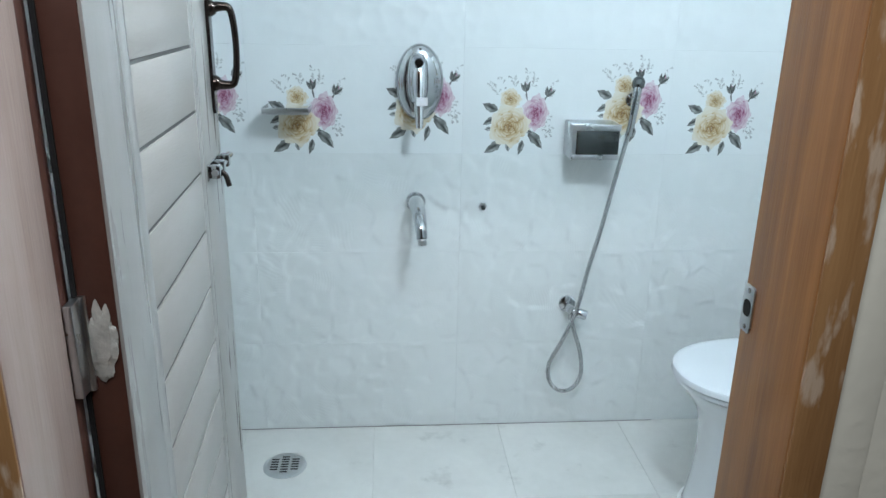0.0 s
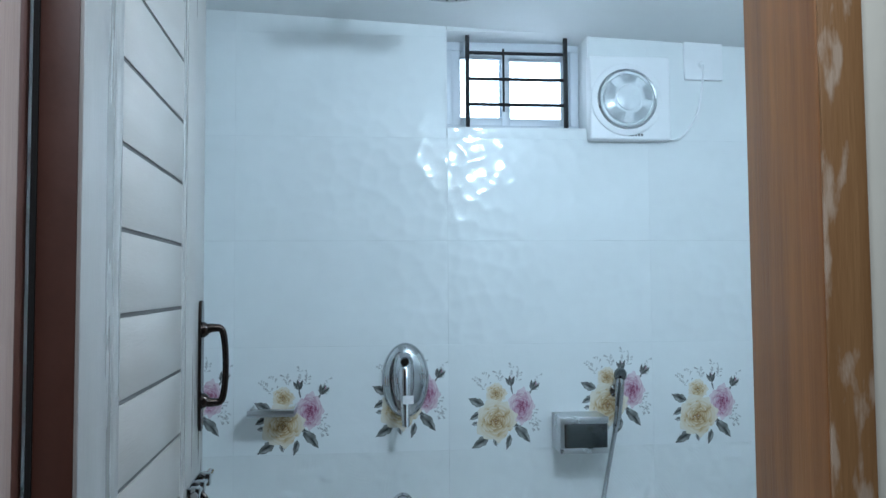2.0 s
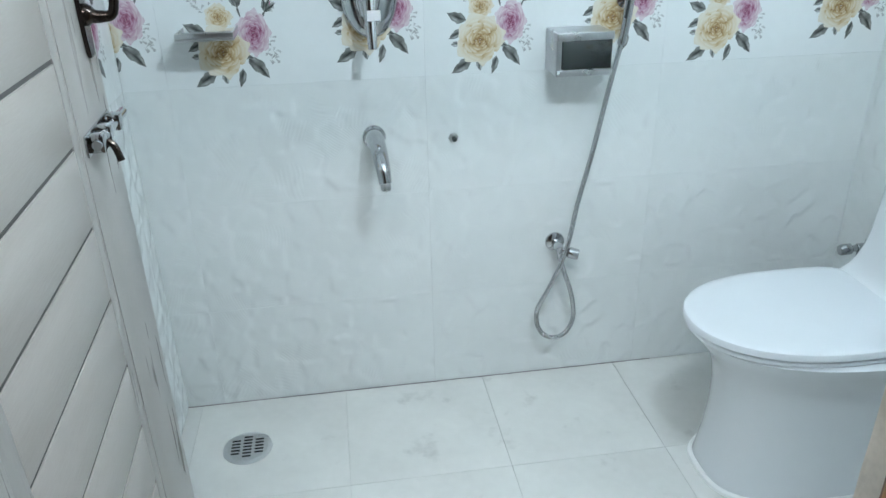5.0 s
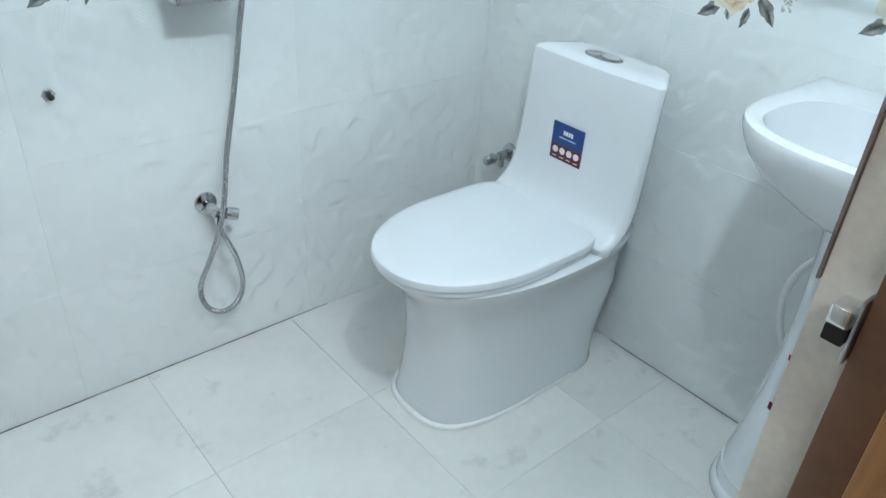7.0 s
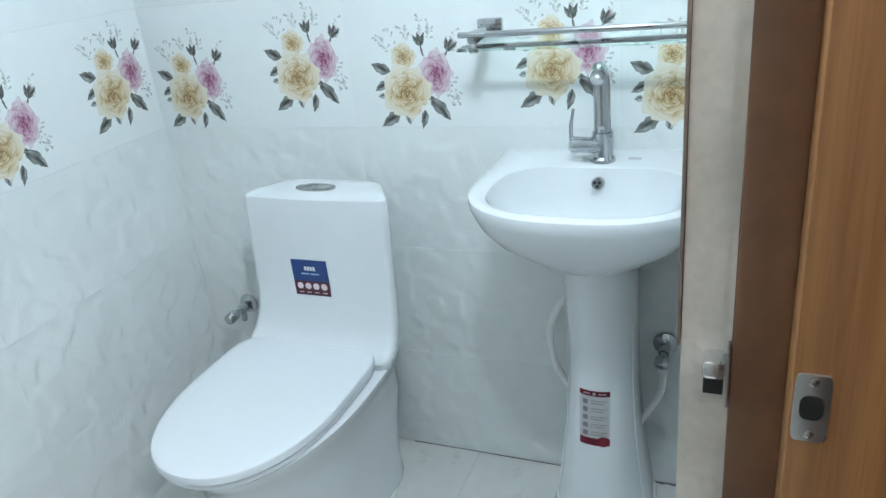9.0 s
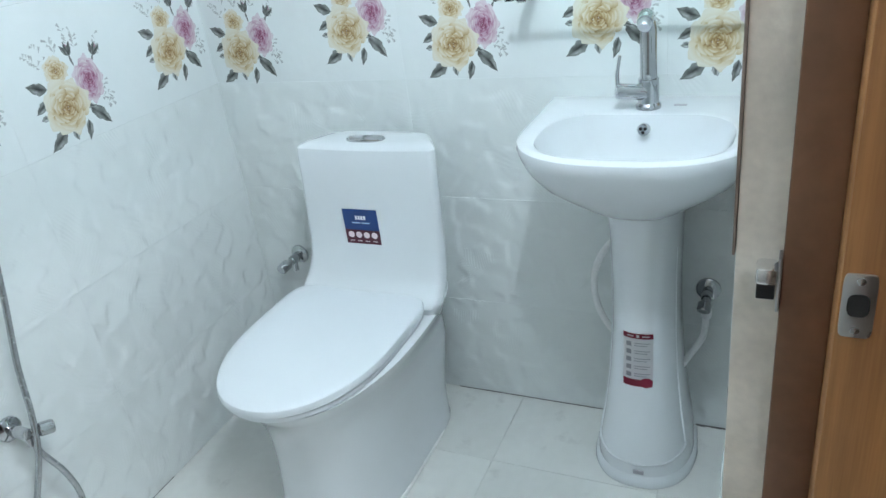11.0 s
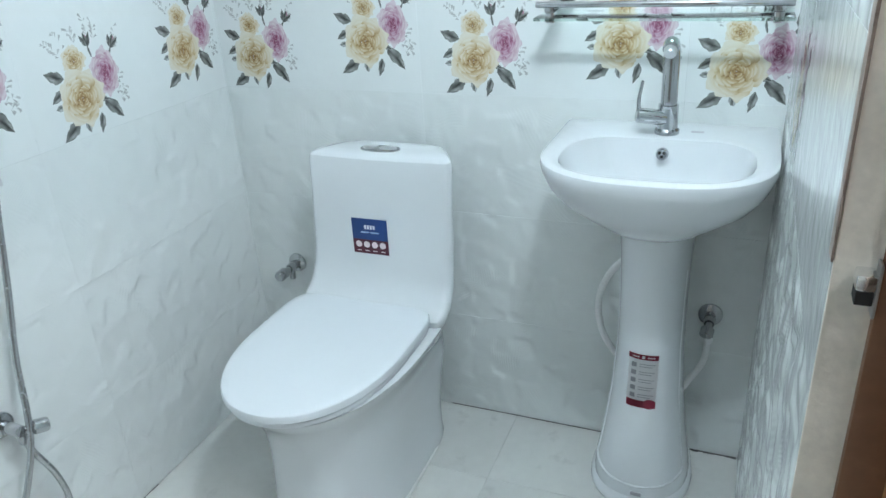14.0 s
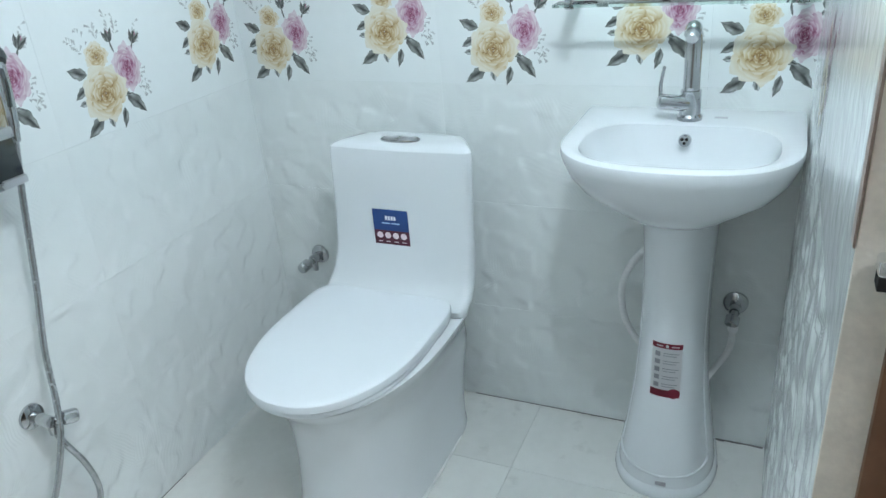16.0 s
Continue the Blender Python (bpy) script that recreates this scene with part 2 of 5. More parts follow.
M_SILICON = material("old_clear_tape", (0.45, 0.44, 0.40), 0.3, var=0.2, scale=50, bump=0.003, bump_scale=60)
# the printed roses: the inks lie in the mesh's own colours, petal by petal
M_PRINT = material("glazed_rose_print", (0.7, 0.7, 0.7), 0.14, var=0.10, scale=90)
_n, _l = M_PRINT.node_tree.nodes, M_PRINT.node_tree.links
_p, _at, _mx = _n["Principled BSDF"], _n.new("ShaderNodeAttribute"), _n.new("ShaderNodeMix")
_at.attribute_name = "ink"
_mx.data_type, _mx.blend_type = "RGBA", "MULTIPLY"
_mx.inputs[0].default_value = 0.20
_old = _p.inputs["Base Color"].links[0].from_socket
_l.new(_at.outputs["Color"], _mx.inputs[6]), _l.new(_old, _mx.inputs[7]), _l.new(_mx.outputs[2], _p.inputs["Base Color"])

# ------------------------------------------------------------------ mesh helpers


def mesh_of(bm, name, mats, smooth=None):
    me = bpy.data.meshes.new(name)
    bmesh.ops.recalc_face_normals(bm, faces=bm.faces)
    bm.to_mesh(me)
    bm.free()
    for m in (mats if isinstance(mats, (list, tuple)) else [mats]):
        me.materials.append(m)
    if smooth is not None:
        me.polygons.foreach_set("use_smooth", [True] * len(me.polygons))
        me.set_sharp_from_angle(angle=radians(smooth))
    return me


def part(name, bm, mats, parent=None, label="", smooth=35):
    ob = new(name, mesh_of(bm, name, mats, smooth))
    if parent:
        ob.parent = parent
    return tagged(ob, label) if label else ob


def thing(name, label, category, group="", kind="", at=(0, 0, 0)):
    ob = new(name)
    ob.location = at
    ob.empty_display_size = 0.05
    return tagged(ob, label, category, group, kind)


def struct(name, bm, mats, label, category, smooth=30):
    return tagged(new(name, mesh_of(bm, name, mats, smooth)), label, category, "", "structure")


def box(a, b, bevel=0.0, seg=2, bm=None):
    """A box from corner a to corner b, with rounded edges."""
    own = bmesh.new()
    c = [(p + q) / 2 for p, q in zip(a, b)]
    s = [abs(q - p) for p, q in zip(a, b)]
    bmesh.ops.create_cube(own, size=1, matrix=Matrix.Translation(c) @ Matrix.Diagonal((*s, 1)))
    if bevel:
        bmesh.ops.bevel(own, geom=own.edges[:], offset=min(bevel, min(s) * 0.45), segments=seg, profile=0.5, affect="EDGES")
    return join(bm, own)


def join(bm, own, m=None):
    if m is not None:
        bmesh.ops.transform(own, matrix=m, verts=own.verts)
    if bm is None:
        return own
    vs = [bm.verts.new(v.co) for v in own.verts]
    own.verts.index_update()
    for f in own.faces:
        g = bm.faces.new([vs[v.index] for v in f.verts])
        g.material_index = f.material_index
    own.free()
    return bm


def frame_at(a, b):
    d = Vector(b) - Vector(a)
    return Matrix.Translation(a) @ d.to_track_quat("Z", "Y").to_matrix().to_4x4(), d.length


def lathe(a, b, profile, seg=32, bm=None):
    """A turned shape about the axis a to b; profile: (share of the axis, radius)."""
    own = bmesh.new()
    m, length = frame_at(a, b)
    rings = []
    for s, r in profile:
        rings.append([own.verts.new((r * math.cos(2 * math.pi * i / seg), r * math.sin(2 * math.pi * i / seg), s * length)) for i in range(seg)])
    for p, q in zip(rings, rings[1:]):
        for i in range(seg):
            own.faces.new((p[i], p[(i + 1) % seg], q[(i + 1) % seg], q[i]))
    own.faces.new(rings[0][::-1]), own.faces.new(rings[-1])
    return join(bm, own, m)


def rod(a, b, r, seg=16, bm=None, edge=0.12):
    e = min(edge, 0.2)
    length = (Vector(b) - Vector(a)).length
    k = min(0.3, r * e / max(length, 1e-6) * 2)
    return lathe(a, b, [(0, r * (1 - e)), (k, r), (1 - k, r), (1, r * (1 - e))], seg, bm)


def smooth_path(points, steps=10):
    """Catmull-Rom through the points."""
    pts = [Vector(p) for p in points]
    pts = [pts[0] * 2 - pts[1]] + pts + [pts[-1] * 2 - pts[-2]]
    out = []
    for i in range(1, len(pts) - 2):
        p0, p1, p2, p3 = pts[i - 1:i + 3]
        for k in range(steps):
            t = k / steps
            out.append(0.5 * ((2 * p1) + (p2 - p0) * t + (2 * p0 - 5 * p1 + 4 * p2 - p3) * t * t + (3 * p1 - p0 - 3 * p2 + p3) * t ** 3))
    out.append(pts[-2])
    return out


def tube(points, r, seg=12, bm=None, steps=10, rib=0.0, smooth=True):
    """A tube along a line; rib: depth of its rings."""
    path = smooth_path(points, steps) if smooth else [Vector(p) for p in points]
    own = bmesh.new()
    rings = []
    up = Vector((0.13, 0.27, 0.95)).normalized()
    for i, p in enumerate(path):
        d = (path[min(i + 1, len(path) - 1)] - path[max(i - 1, 0)]).normalized()
        u = (up - d * up.dot(d)).normalized()
        up = u
        v = d.cross(u)
        rr = (r(i / (len(path) - 1)) if callable(r) else r) * (1 - rib * (i % 2))
        rings.append([own.verts.new(p + (u * math.cos(2 * math.pi * k / seg) + v * math.sin(2 * math.pi * k / seg)) * rr) for k in range(seg)])
    for p, q in zip(rings, rings[1:]):
        for k in range(seg):
            own.faces.new((p[k], p[(k + 1) % seg], q[(k + 1) % seg], q[k]))
    own.faces.new(rings[0][::-1]), own.faces.new(rings[-1])
    return join(bm, own)


def loft(rings, close=True, bm=None, cap_a=True, cap_b=True):
    own = bmesh.new()
    rs = [[own.verts.new(p) for p in ring] for ring in rings]
    n = len(rs[0])
    for p, q in zip(rs, rs[1:]):
        for k in range(n):
            own.faces.new((p[k], p[(k + 1) % n], q[(k + 1) % n], q[k]))
    if cap_a:
        own.faces.new(rs[0][::-1])
    if cap_b:
        own.faces.new(rs[-1])
    return join(bm, own)


def prism(outline, a, b, axis="z", bevel=0.0, bm=None):
    """A flat outline carried along an axis from a to b, with rounded rims."""
    def at(p, h):
        return {"z": (p[0], p[1], h), "x": (h, p[0], p[1]), "y": (p[0], h, p[1])}[axis]
    cx, cy = sum(p[0] for p in outline) / len(outline), sum(p[1] for p in outline) / len(outline)

    def shrink(d):
        out = []
        for p in outline:
            v = Vector((p[0] - cx, p[1] - cy))
            k = max(0.0, 1 - d / max(v.length, 1e-6))
            out.append((cx + v.x * k, cy + v.y * k))
        return out
    s = 1 if b > a else -1
    rings = []
    if bevel:
        for j in range(4):
            t = j / 3 * math.pi / 2
            rings.append([at(p, a + s * bevel * (1 - math.sin(t))) for p in shrink(bevel * (1 - math.cos(math.pi / 2 - t)) if False else bevel * (1 - math.sin(t)))])
        rings = [[at(p, a) for p in shrink(bevel)], [at(p, a + s * bevel * 0.3) for p in shrink(bevel * 0.3)], [at(p, a + s * bevel) for p in outline],
                 [at(p, b - s * bevel) for p in outline], [at(p, b - s * bevel * 0.3) for p in shrink(bevel * 0.3)], [at(p, b) for p in shrink(bevel)]]
    else:
        rings = [[at(p, a) for p in outline], [at(p, b) for p in outline]]
    return loft(rings, bm=bm)


def oval(cx, cy, rx, ry, n=40, power=2.0):
    out = []
    for i in range(n):
        t = 2 * math.pi * i / n
        c, s = math.cos(t), math.sin(t)
        out.append((cx + rx * math.copysign(abs(c) ** (2 / power), c), cy + ry * math.copysign(abs(s) ** (2 / power), s)))
    return out

# ------------------------------------------------------------------ the shell
XL, YF, ZC = -1.920, -1.371, 2.17
YO = -1.552
DX0, DX1, DZ = -1.79, -0.985, 2.02
WX0, WX1, WZ0, WZ1 = -1.216, -0.787, 1.830, 2.122


def slab_with_hole(x0, x1, z0, z1, hx0, hx1, hz0, hz1, y0, y1):
    bm = bmesh.new()
    for a, b in (((x0, z0), (hx0, z1)), ((hx1, z0), (x1, z1)), ((hx0, z0), (hx1, hz0)), ((hx0, hz1), (hx1, z1))):
        if b[0] - a[0] > 1e-4 and b[1] - a[1] > 1e-4:
            box((a[0], y0, a[1]), (b[0], y1, b[1]), bm=bm)
    return bm


wall_back = struct("wall_back", slab_with_hole(-2.05, 0.15, 0, 2.6, WX0, WX1, WZ0, WZ1, 0.010, 0.16), M_GROUT, "white tiled bathroom wall with a small high window", "wall")
wall_right = struct("wall_right", box((0.010, -1.6, 0), (0.15, 0.01, 2.6)), M_GROUT, "white tiled bathroom wall behind toilet and basin", "wall")
wall_left = struct("wall_left", box((-2.05, -1.6, 0), (XL - 0.010, 0.01, 2.6)), M_GROUT, "white tiled bathroom wall behind the open door", "wall")
wall_front = struct("wall_front", slab_with_hole(-3.2, 1.2, 0, 2.6, DX0, DX1, -0.1, DZ, YO, YF - 0.010), M_CREAM, "cream painted wall with the bathroom doorway", "wall")
floor = struct("floor", box((-2.05, -1.45, -0.12), (0.15, 0.16, -0.008)), M_FGROUT, "bathroom floor of grey-white square tiles", "floor")
SLOPE = 0.045
ceil_bm = box((-2.1, -1.6, 0), (0.2, 0.16, 0.1))
for v in ceil_bm.verts:
    v.co.z += 2.095 - SLOPE * (v.co.x + 0.4)
ceiling = struct("ceiling", ceil_bm, M_CEIL, "plain white painted bathroom ceiling", "ceiling")
# the hall's unseen shell, added to close it and darken reflections
hall_floor = struct("hall_floor", box((-3.2, -8.0, -0.12), (1.2, -1.45, -0.004)), M_HALL, "unseen hall floor, added dark for the chrome to reflect", "floor")
hall_ceiling = struct("hall_ceiling", box((-3.2, -8.0, 2.6), (1.2, -1.6, 2.7)), M_HALL, "unseen hall ceiling, added dark for the chrome to reflect", "ceiling")
hall_wall_left = struct("hall_wall_left", box((-3.3, -8.0, 0), (-3.2, -1.6, 2.6)), M_HALL, "unseen hall wall, added dark for the chrome to reflect", "wall")
hall_wall_right = struct("hall_wall_right", box((1.2, -8.0, 0), (1.3, -1.6, 2.6)), M_HALL, "unseen hall wall, added dark for the chrome to reflect", "wall")
hall_wall_back = struct("hall_wall_back", box((-3.3, -8.1, 0), (1.3, -8.0, 2.6)), M_HALL, "unseen hall wall, added dark for the chrome to reflect", "wall")

# ------------------------------------------------------------------ door frame and door
JX0, JX1, JS = -1.746, -1.066, -1.440
RB = -1.4045
frame_ = thing("door_frame", "varnished orange-brown wooden door frame with a dark rebate", "door frame", kind="structure")
part("jamb", box((JX1, YO - 0.006, 0), (-1.024, JS, 2.0), 0.003), M_WOOD, frame_)
part("jamb", box((DX0, YO - 0.006, 0), (JX0, JS, 2.0), 0.003), M_SHEENWOOD, frame_, "varnished wood with its pale rosy glare painted in")
part("head", box((DX0, YO - 0.006, 1.96), (DX1, JS, 2.02), 0.003), M_WOOD, frame_)
part("wall_strip", box((-1.026, YO - 0.002, 0), (DX1 + 0.003, JS, 2.0), 0.002), M_CREAM, frame_, "painted plaster beside the frame")
part("rebate", box((-1.031, JS - 0.0005, 0), (DX1, RB, 2.0), 0.002), M_BROWNWOOD, frame_, "worn brown rebate")
# added black strip: stands for the hinge gap's shade and hides lit tiles behind
part("gasket", box((JX0, -1.4172, 0), (-1.7405, -1.4152, 1.95)), M_DARK, frame_, "added black strip for the shade in the hinge gap")
part("rebate", box((DX0, JS - 0.0005, 0), (JX0 - 0.002, -1.4175, 2.0), 0.002), M_DARKWOOD, frame_, "dark brown rebate")
part("rebate", box((DX0, JS - 0.0005, 1.972), (DX1, RB - 0.001, 2.02), 0.002), M_DARKWOOD, frame_, "dark brown rebate")
part("plaster_infill", box((-1.0175, RB - 0.0002, 0), (DX1, YF - 0.0105, 2.0)), M_PLASTER, frame_, "rough beige cement infill")
bm = box((-1.022, RB - 0.0002, 0), (-1.0173, YF - 0.0004, 2.0))
bmesh.ops.subdivide_edges(bm, edges=[e for e in bm.edges if abs(e.verts[0].co.z - e.verts[1].co.z) > 1], cuts=60)
for v in bm.verts:
    if v.co.x < -1.02:
        v.co.x += 0.0018 * noise.noise(Vector((1.3, v.co.y * 30, v.co.z * 9))) + 0.0008 * noise.noise(Vector((4.3, v.co.y * 30, v.co.z * 40)))
part("plaster_skin", bm, M_PLASTER, frame_, "rough beige cement skin over the tile edge")
bm = box((-1.0245, YF + 0.0005, 1.03), (-1.004, YF + 0.0024, 2.0))
bmesh.ops.subdivide_edges(bm, edges=[e for e in bm.edges if abs(e.verts[0].co.z - e.verts[1].co.z) > 1], cuts=90)
for v in bm.verts:
    if v.co.x < -1.02:
        v.co.x += 0.003 * noise.noise(Vector((2.2, 0.5, v.co.z * 22)))
    if v.co.x < -1.02 and v.co.y < YF + 0.001:
        v.co.y -= min(1.0, (v.co.z - 1.03) * 8) * (0.003 + 0.006 * noise.noise(Vector((7.7, 0.2, v.co.z * 16))))
part("adhesive_smear", bm, M_SMEAR, frame_, "uneven brown adhesive along the tile edge")
part("casing", box((JX1 + 0.0015, YO - 0.0085, 0), (-1.0255, YO - 0.0055, 2.0), 0.0012), M_STAINED, frame_, "orange-brown wood stained with dried plaster")
part("casing", box((DX0, YO - 0.0085, 0), (JX0 - 0.0015, YO - 0.0055, 2.0), 0.0012), M_STAINED, frame_, "orange-brown wood stained with dried plaster")

strike = thing("strike_plate", "small steel strike plate screwed to the door frame", "strike plate")
SY_ = -1.4525
part("plate", prism(oval(SY_, 1.020, 0.0105, 0.025, 24, 8), JX1 - 0.0018, JX1 + 0.002, "x", 0.0004), M_STEEL, strike)
part("latch_hole", prism(oval(SY_, 1.021, 0.0070, 0.0088, 24, 3), JX1 - 0.0026, JX1 - 0.0016, "x"), M_DARK, strike)
for z in (1.0395, 1.0005):
    part("screw", lathe((JX1 - 0.003, SY_, z), (JX1 - 0.0015, SY_, z), [(0, 0.0018), (0.5, 0.003), (1, 0.0032)], 12), M_CHROME, strike)

keeper = thing("bolt_keeper", "chrome tower bolt keeper on the frame", "bolt keeper")
part("bracket", box((-1.040, RB + 0.003, 1.014), (-1.006, RB + 0.018, 1.028), 0.003), M_KEEPER, keeper)
part("socket", box((-1.039, RB + 0.004, 1.002), (-1.006, RB + 0.017, 1.0138), 0.001), M_DARK, keeper)
part("plate", box((-1.0365, RB + 0.0003, 0.990), (-1.006, RB + 0.0029, 1.036), 0.0008), M_STEEL, keeper)

# the leaf: built with its hinge edge at the origin, its room face at x = 0, then turned
DW, DT = 0.648, 0.040
GROOVES = [0.0850 + 0.0965 * k for k in range(19)]
S0, S1 = 0.135, 0.466
door = thing("door_1", "open whitewashed wood-grain door with grooved panel", "door", kind="structure")
part("core", box((-DT, 0.0, 0.008), (-0.004, DW, 1.955), 0.002), M_DARKWOOD, door, "dark brown door edge")
part("hinge_stile", box((-0.0045, 0.0, 0.008), (0, S0 - 0.03, 1.955), 0.0015), M_DOOR, door)
part("lock_stile", box((-0.0045, S1 + 0.025, 0.008), (0, DW, 1.955), 0.0015), M_DOOR, door)
part("moulding", box((-0.0045, S0 - 0.0305, 0.008), (-0.0012, S0, 1.955), 0.0012), M_DOOR, door)
part("moulding", box((-0.0045, S1, 0.008), (-0.0012, S1 + 0.0255, 1.955), 0.0012), M_DOOR, door)
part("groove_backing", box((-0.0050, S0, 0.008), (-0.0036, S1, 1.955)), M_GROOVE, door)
zs = [0.008] + GROOVES + [1.955]
for z0, z1 in zip(zs, zs[1:]):
    part("panel_board", box((-0.0042, S0 + 0.0005, z0 + 0.0028), (-0.0016, S1 - 0.0005, z1 - 0.0028), 0.0006), M_DOORPANEL, door)
handle = thing("door_handle", "black nickel pull handle on a long plate", "door handle")
HS, HZ = 0.606, 1.236
part("back_plate", prism(oval(HS, HZ, 0.014, 0.112, 36, 5), 0.0005, 0.006, "x", 0.0015), M_BLACK, handle)
part("grip", tube([(0.004, HS, HZ - 0.060), (0.024, HS, HZ - 0.064), (0.040, HS, HZ - 0.056), (0.045, HS, HZ), (0.040, HS, HZ + 0.056), (0.024, HS, HZ + 0.064), (0.004, HS, HZ + 0.060)], lambda s: 0.0055 + 0.0045 * abs(2 * s - 1) ** 2, 14), M_BLACK, handle)
for z in (HZ - 0.061, HZ + 0.061):
    part("collar", lathe((0.005, HS, z), (0.016, HS, z), [(0, 0.0135), (0.4, 0.0135), (1, 0.009)], 20), M_BLACK, handle)
bolt = thing("tower_bolt", "chrome tower bolt on the door edge", "tower bolt")
BS, BZ = 0.500, 1.040
part("bolt_plate", box((0.0005, BS, BZ - 0.013), (0.003, BS + 0.130, BZ + 0.013), 0.0008), M_CHROME, bolt)
part("bolt_rod", rod((0.012, BS + 0.005, BZ), (0.012, BS + 0.165, BZ), 0.0065), M_CHROME, bolt)
for y in (BS + 0.008, BS + 0.050, BS + 0.105):
    part("strap", box((0.002, y, BZ - 0.011), (0.020, y + 0.020, BZ + 0.011), 0.003), M_CHROME, bolt)
part("knob", tube([(0.014, BS + 0.036, BZ - 0.002), (0.024, BS + 0.034, BZ - 0.010), (0.030, BS + 0.030, BZ - 0.028)], 0.0045, 10), M_BLACK, bolt)
turn = Matrix.Translation((-1.701, -1.414, 0)) @ Matrix.Rotation(math.atan2(0.016, 0.333), 4, "Z")
for ob in (door, handle, bolt):
    ob.matrix_world = turn
for z in (0.975, 1.72, 0.25):
    hinge = thing("hinge", "steel butt hinge wrapped in old clear tape", "hinge", "door hinges")
    part("frame_leaf", box((JX0 - 0.0005, JS, z - 0.05), (JX0 + 0.0085, -1.4165, z + 0.05), 0.001), M_STEEL, hinge)
    part("knuckle", rod((-1.7372, -1.4165, z - 0.052), (-1.7372, -1.4165, z + 0.052), 0.0045), M_STEEL, hinge)
    if z == 0.975:
        bm = bmesh.new()
        bmesh.ops.create_icosphere(bm, subdivisions=4, radius=1)
        for v in bm.verts:
            k = 1 + 0.35 * noise.noise(v.co * 2.2) + 0.15 * noise.noise(v.co * 6)
            v.co = Vector((-1.722 + v.co.x * 0.014 * k, -1.416 + v.co.y * 0.005, z + v.co.z * 0.040 * k))
        part("tape_wrap", bm, M_SILICON, hinge, "crumpled clear tape")

# ------------------------------------------------------------------ window
win = thing("window_1", "small aluminium sliding window with bright frosted panes", "window", kind="structure")
y0, y1 = 0.095, 0.130
for a, b in (((WX0 + 0.004, WZ0 + 0.004), (WX1 - 0.004, WZ0 + 0.03)), ((WX0 + 0.004, WZ1 - 0.03), (WX1 - 0.004, WZ1 - 0.004)), ((WX0 + 0.004, WZ0 + 0.03), (WX0 + 0.03, WZ1 - 0.03)), ((WX1 - 0.03, WZ0 + 0.03), (WX1 - 0.004, WZ1 - 0.03))):
    part("frame_bar", box((a[0], y0, a[1]), (b[0], y1, b[1]), 0.002), M_ALU, win)
mid = -1.022
for x0, x1, yy in ((WX0 + 0.03, mid + 0.015, 0.100), (mid - 0.015, WX1 - 0.03, 0.114)):
    sash = part("sash", box((x0, yy, WZ0 + 0.03), (x0 + 0.025, yy + 0.012, WZ1 - 0.03), 0.001), M_ALU, win)
    part("stile", box((x1 - 0.025, yy, WZ0 + 0.03), (x1, yy + 0.012, WZ1 - 0.03), 0.001), M_ALU, win)
    part("rail", box((x0 + 0.025, yy, WZ0 + 0.03), (x1 - 0.025, yy + 0.012, WZ0 + 0.055), 0.001), M_ALU, win)
    part("rail", box((x0 + 0.025, yy, WZ1 - 0.055), (x1 - 0.025, yy + 0.012, WZ1 - 0.03), 0.001), M_ALU, win)
    pane = part("pane", box((x0 + 0.025, yy + 0.004, WZ0 + 0.055), (x1 - 0.025, yy + 0.008, WZ1 - 0.055)), M_PANE, win)
    pane.visible_shadow = False
grille = thing("window_grille", "black painted iron window grille", "window grille")
for x in (-1.147, -0.848):
    part("upright", box((x - 0.006, 0.030, WZ0 + 0.0045), (x + 0.006, 0.042, WZ1 - 0.0045), 0.001), M_IRON, grille)
part("upright", box((-1.041, 0.033, 1.890), (-1.035, 0.040, 2.080), 0.001), M_IRON, grille)
for z in (1.910, 1.987, 2.066):
    part("crossbar", rod((-1.147, 0.036, z), (-0.848, 0.036, z), 0.005, 10), M_IRON, grille)
reveal = bmesh.new()
for a, b in (((WX0, WZ0), (WX1, WZ0 + 0.004)), ((WX0, WZ0 + 0.004), (WX0 + 0.004, WZ1 - 0.004)), ((WX1 - 0.004, WZ0 + 0.004), (WX1, WZ1 - 0.004)), ((WX0, WZ1 - 0.004), (WX1, WZ1))):
    box((a[0] + 0.0003, 0.0005, a[1] + 0.0003), (b[0] - 0.0003, 0.158, b[1] - 0.0003), bm=reveal)
struct("window_reveal", reveal, M_CEIL, "white painted window reveal", "trim")
backdrop = struct("backdrop", box((-5, 2.5, -1), (3, 2.52, 5)), M_GLOW, "overcast white sky outside the window", "sky")

# ------------------------------------------------------------------ exhaust fan, switch box, ceiling shower, bulb
fan = thing("exhaust_fan", "white square exhaust fan with a clear round shroud", "exhaust fan")
FX, FZ = -0.675, 1.918
part("body", box((FX - 0.122, -0.042, FZ - 0.124), (FX + 0.122, -0.001, FZ + 0.124), 0.006, 3), M_PLASTIC, fan)
GX, GZ = FX - 0.012, FZ - 0.006
bm = bmesh.new()
lathe((GX, -0.0415, GZ), (GX, -0.049, GZ), [(0, 0.108), (0.6, 0.106), (1, 0.100)], 48, bm)
part("bezel", bm, M_PLASTIC, fan)
for k, r in enumerate((0.086, 0.078)):
    part("shroud_ring", tube([(GX + r * math.cos(a), -0.050, GZ + r * math.sin(a)) for a in np.linspace(0, 2 * math.pi, 41)], 0.004, 8, smooth=False), M_FANRING if k else M_CHROME, fan)
part("shroud", lathe((GX, -0.0488, GZ), (GX, -0.066, GZ), [(0, 0.076), (0.5, 0.070), (0.9, 0.048), (1, 0.040)], 48), M_FANRING, fan, "clear domed shroud")
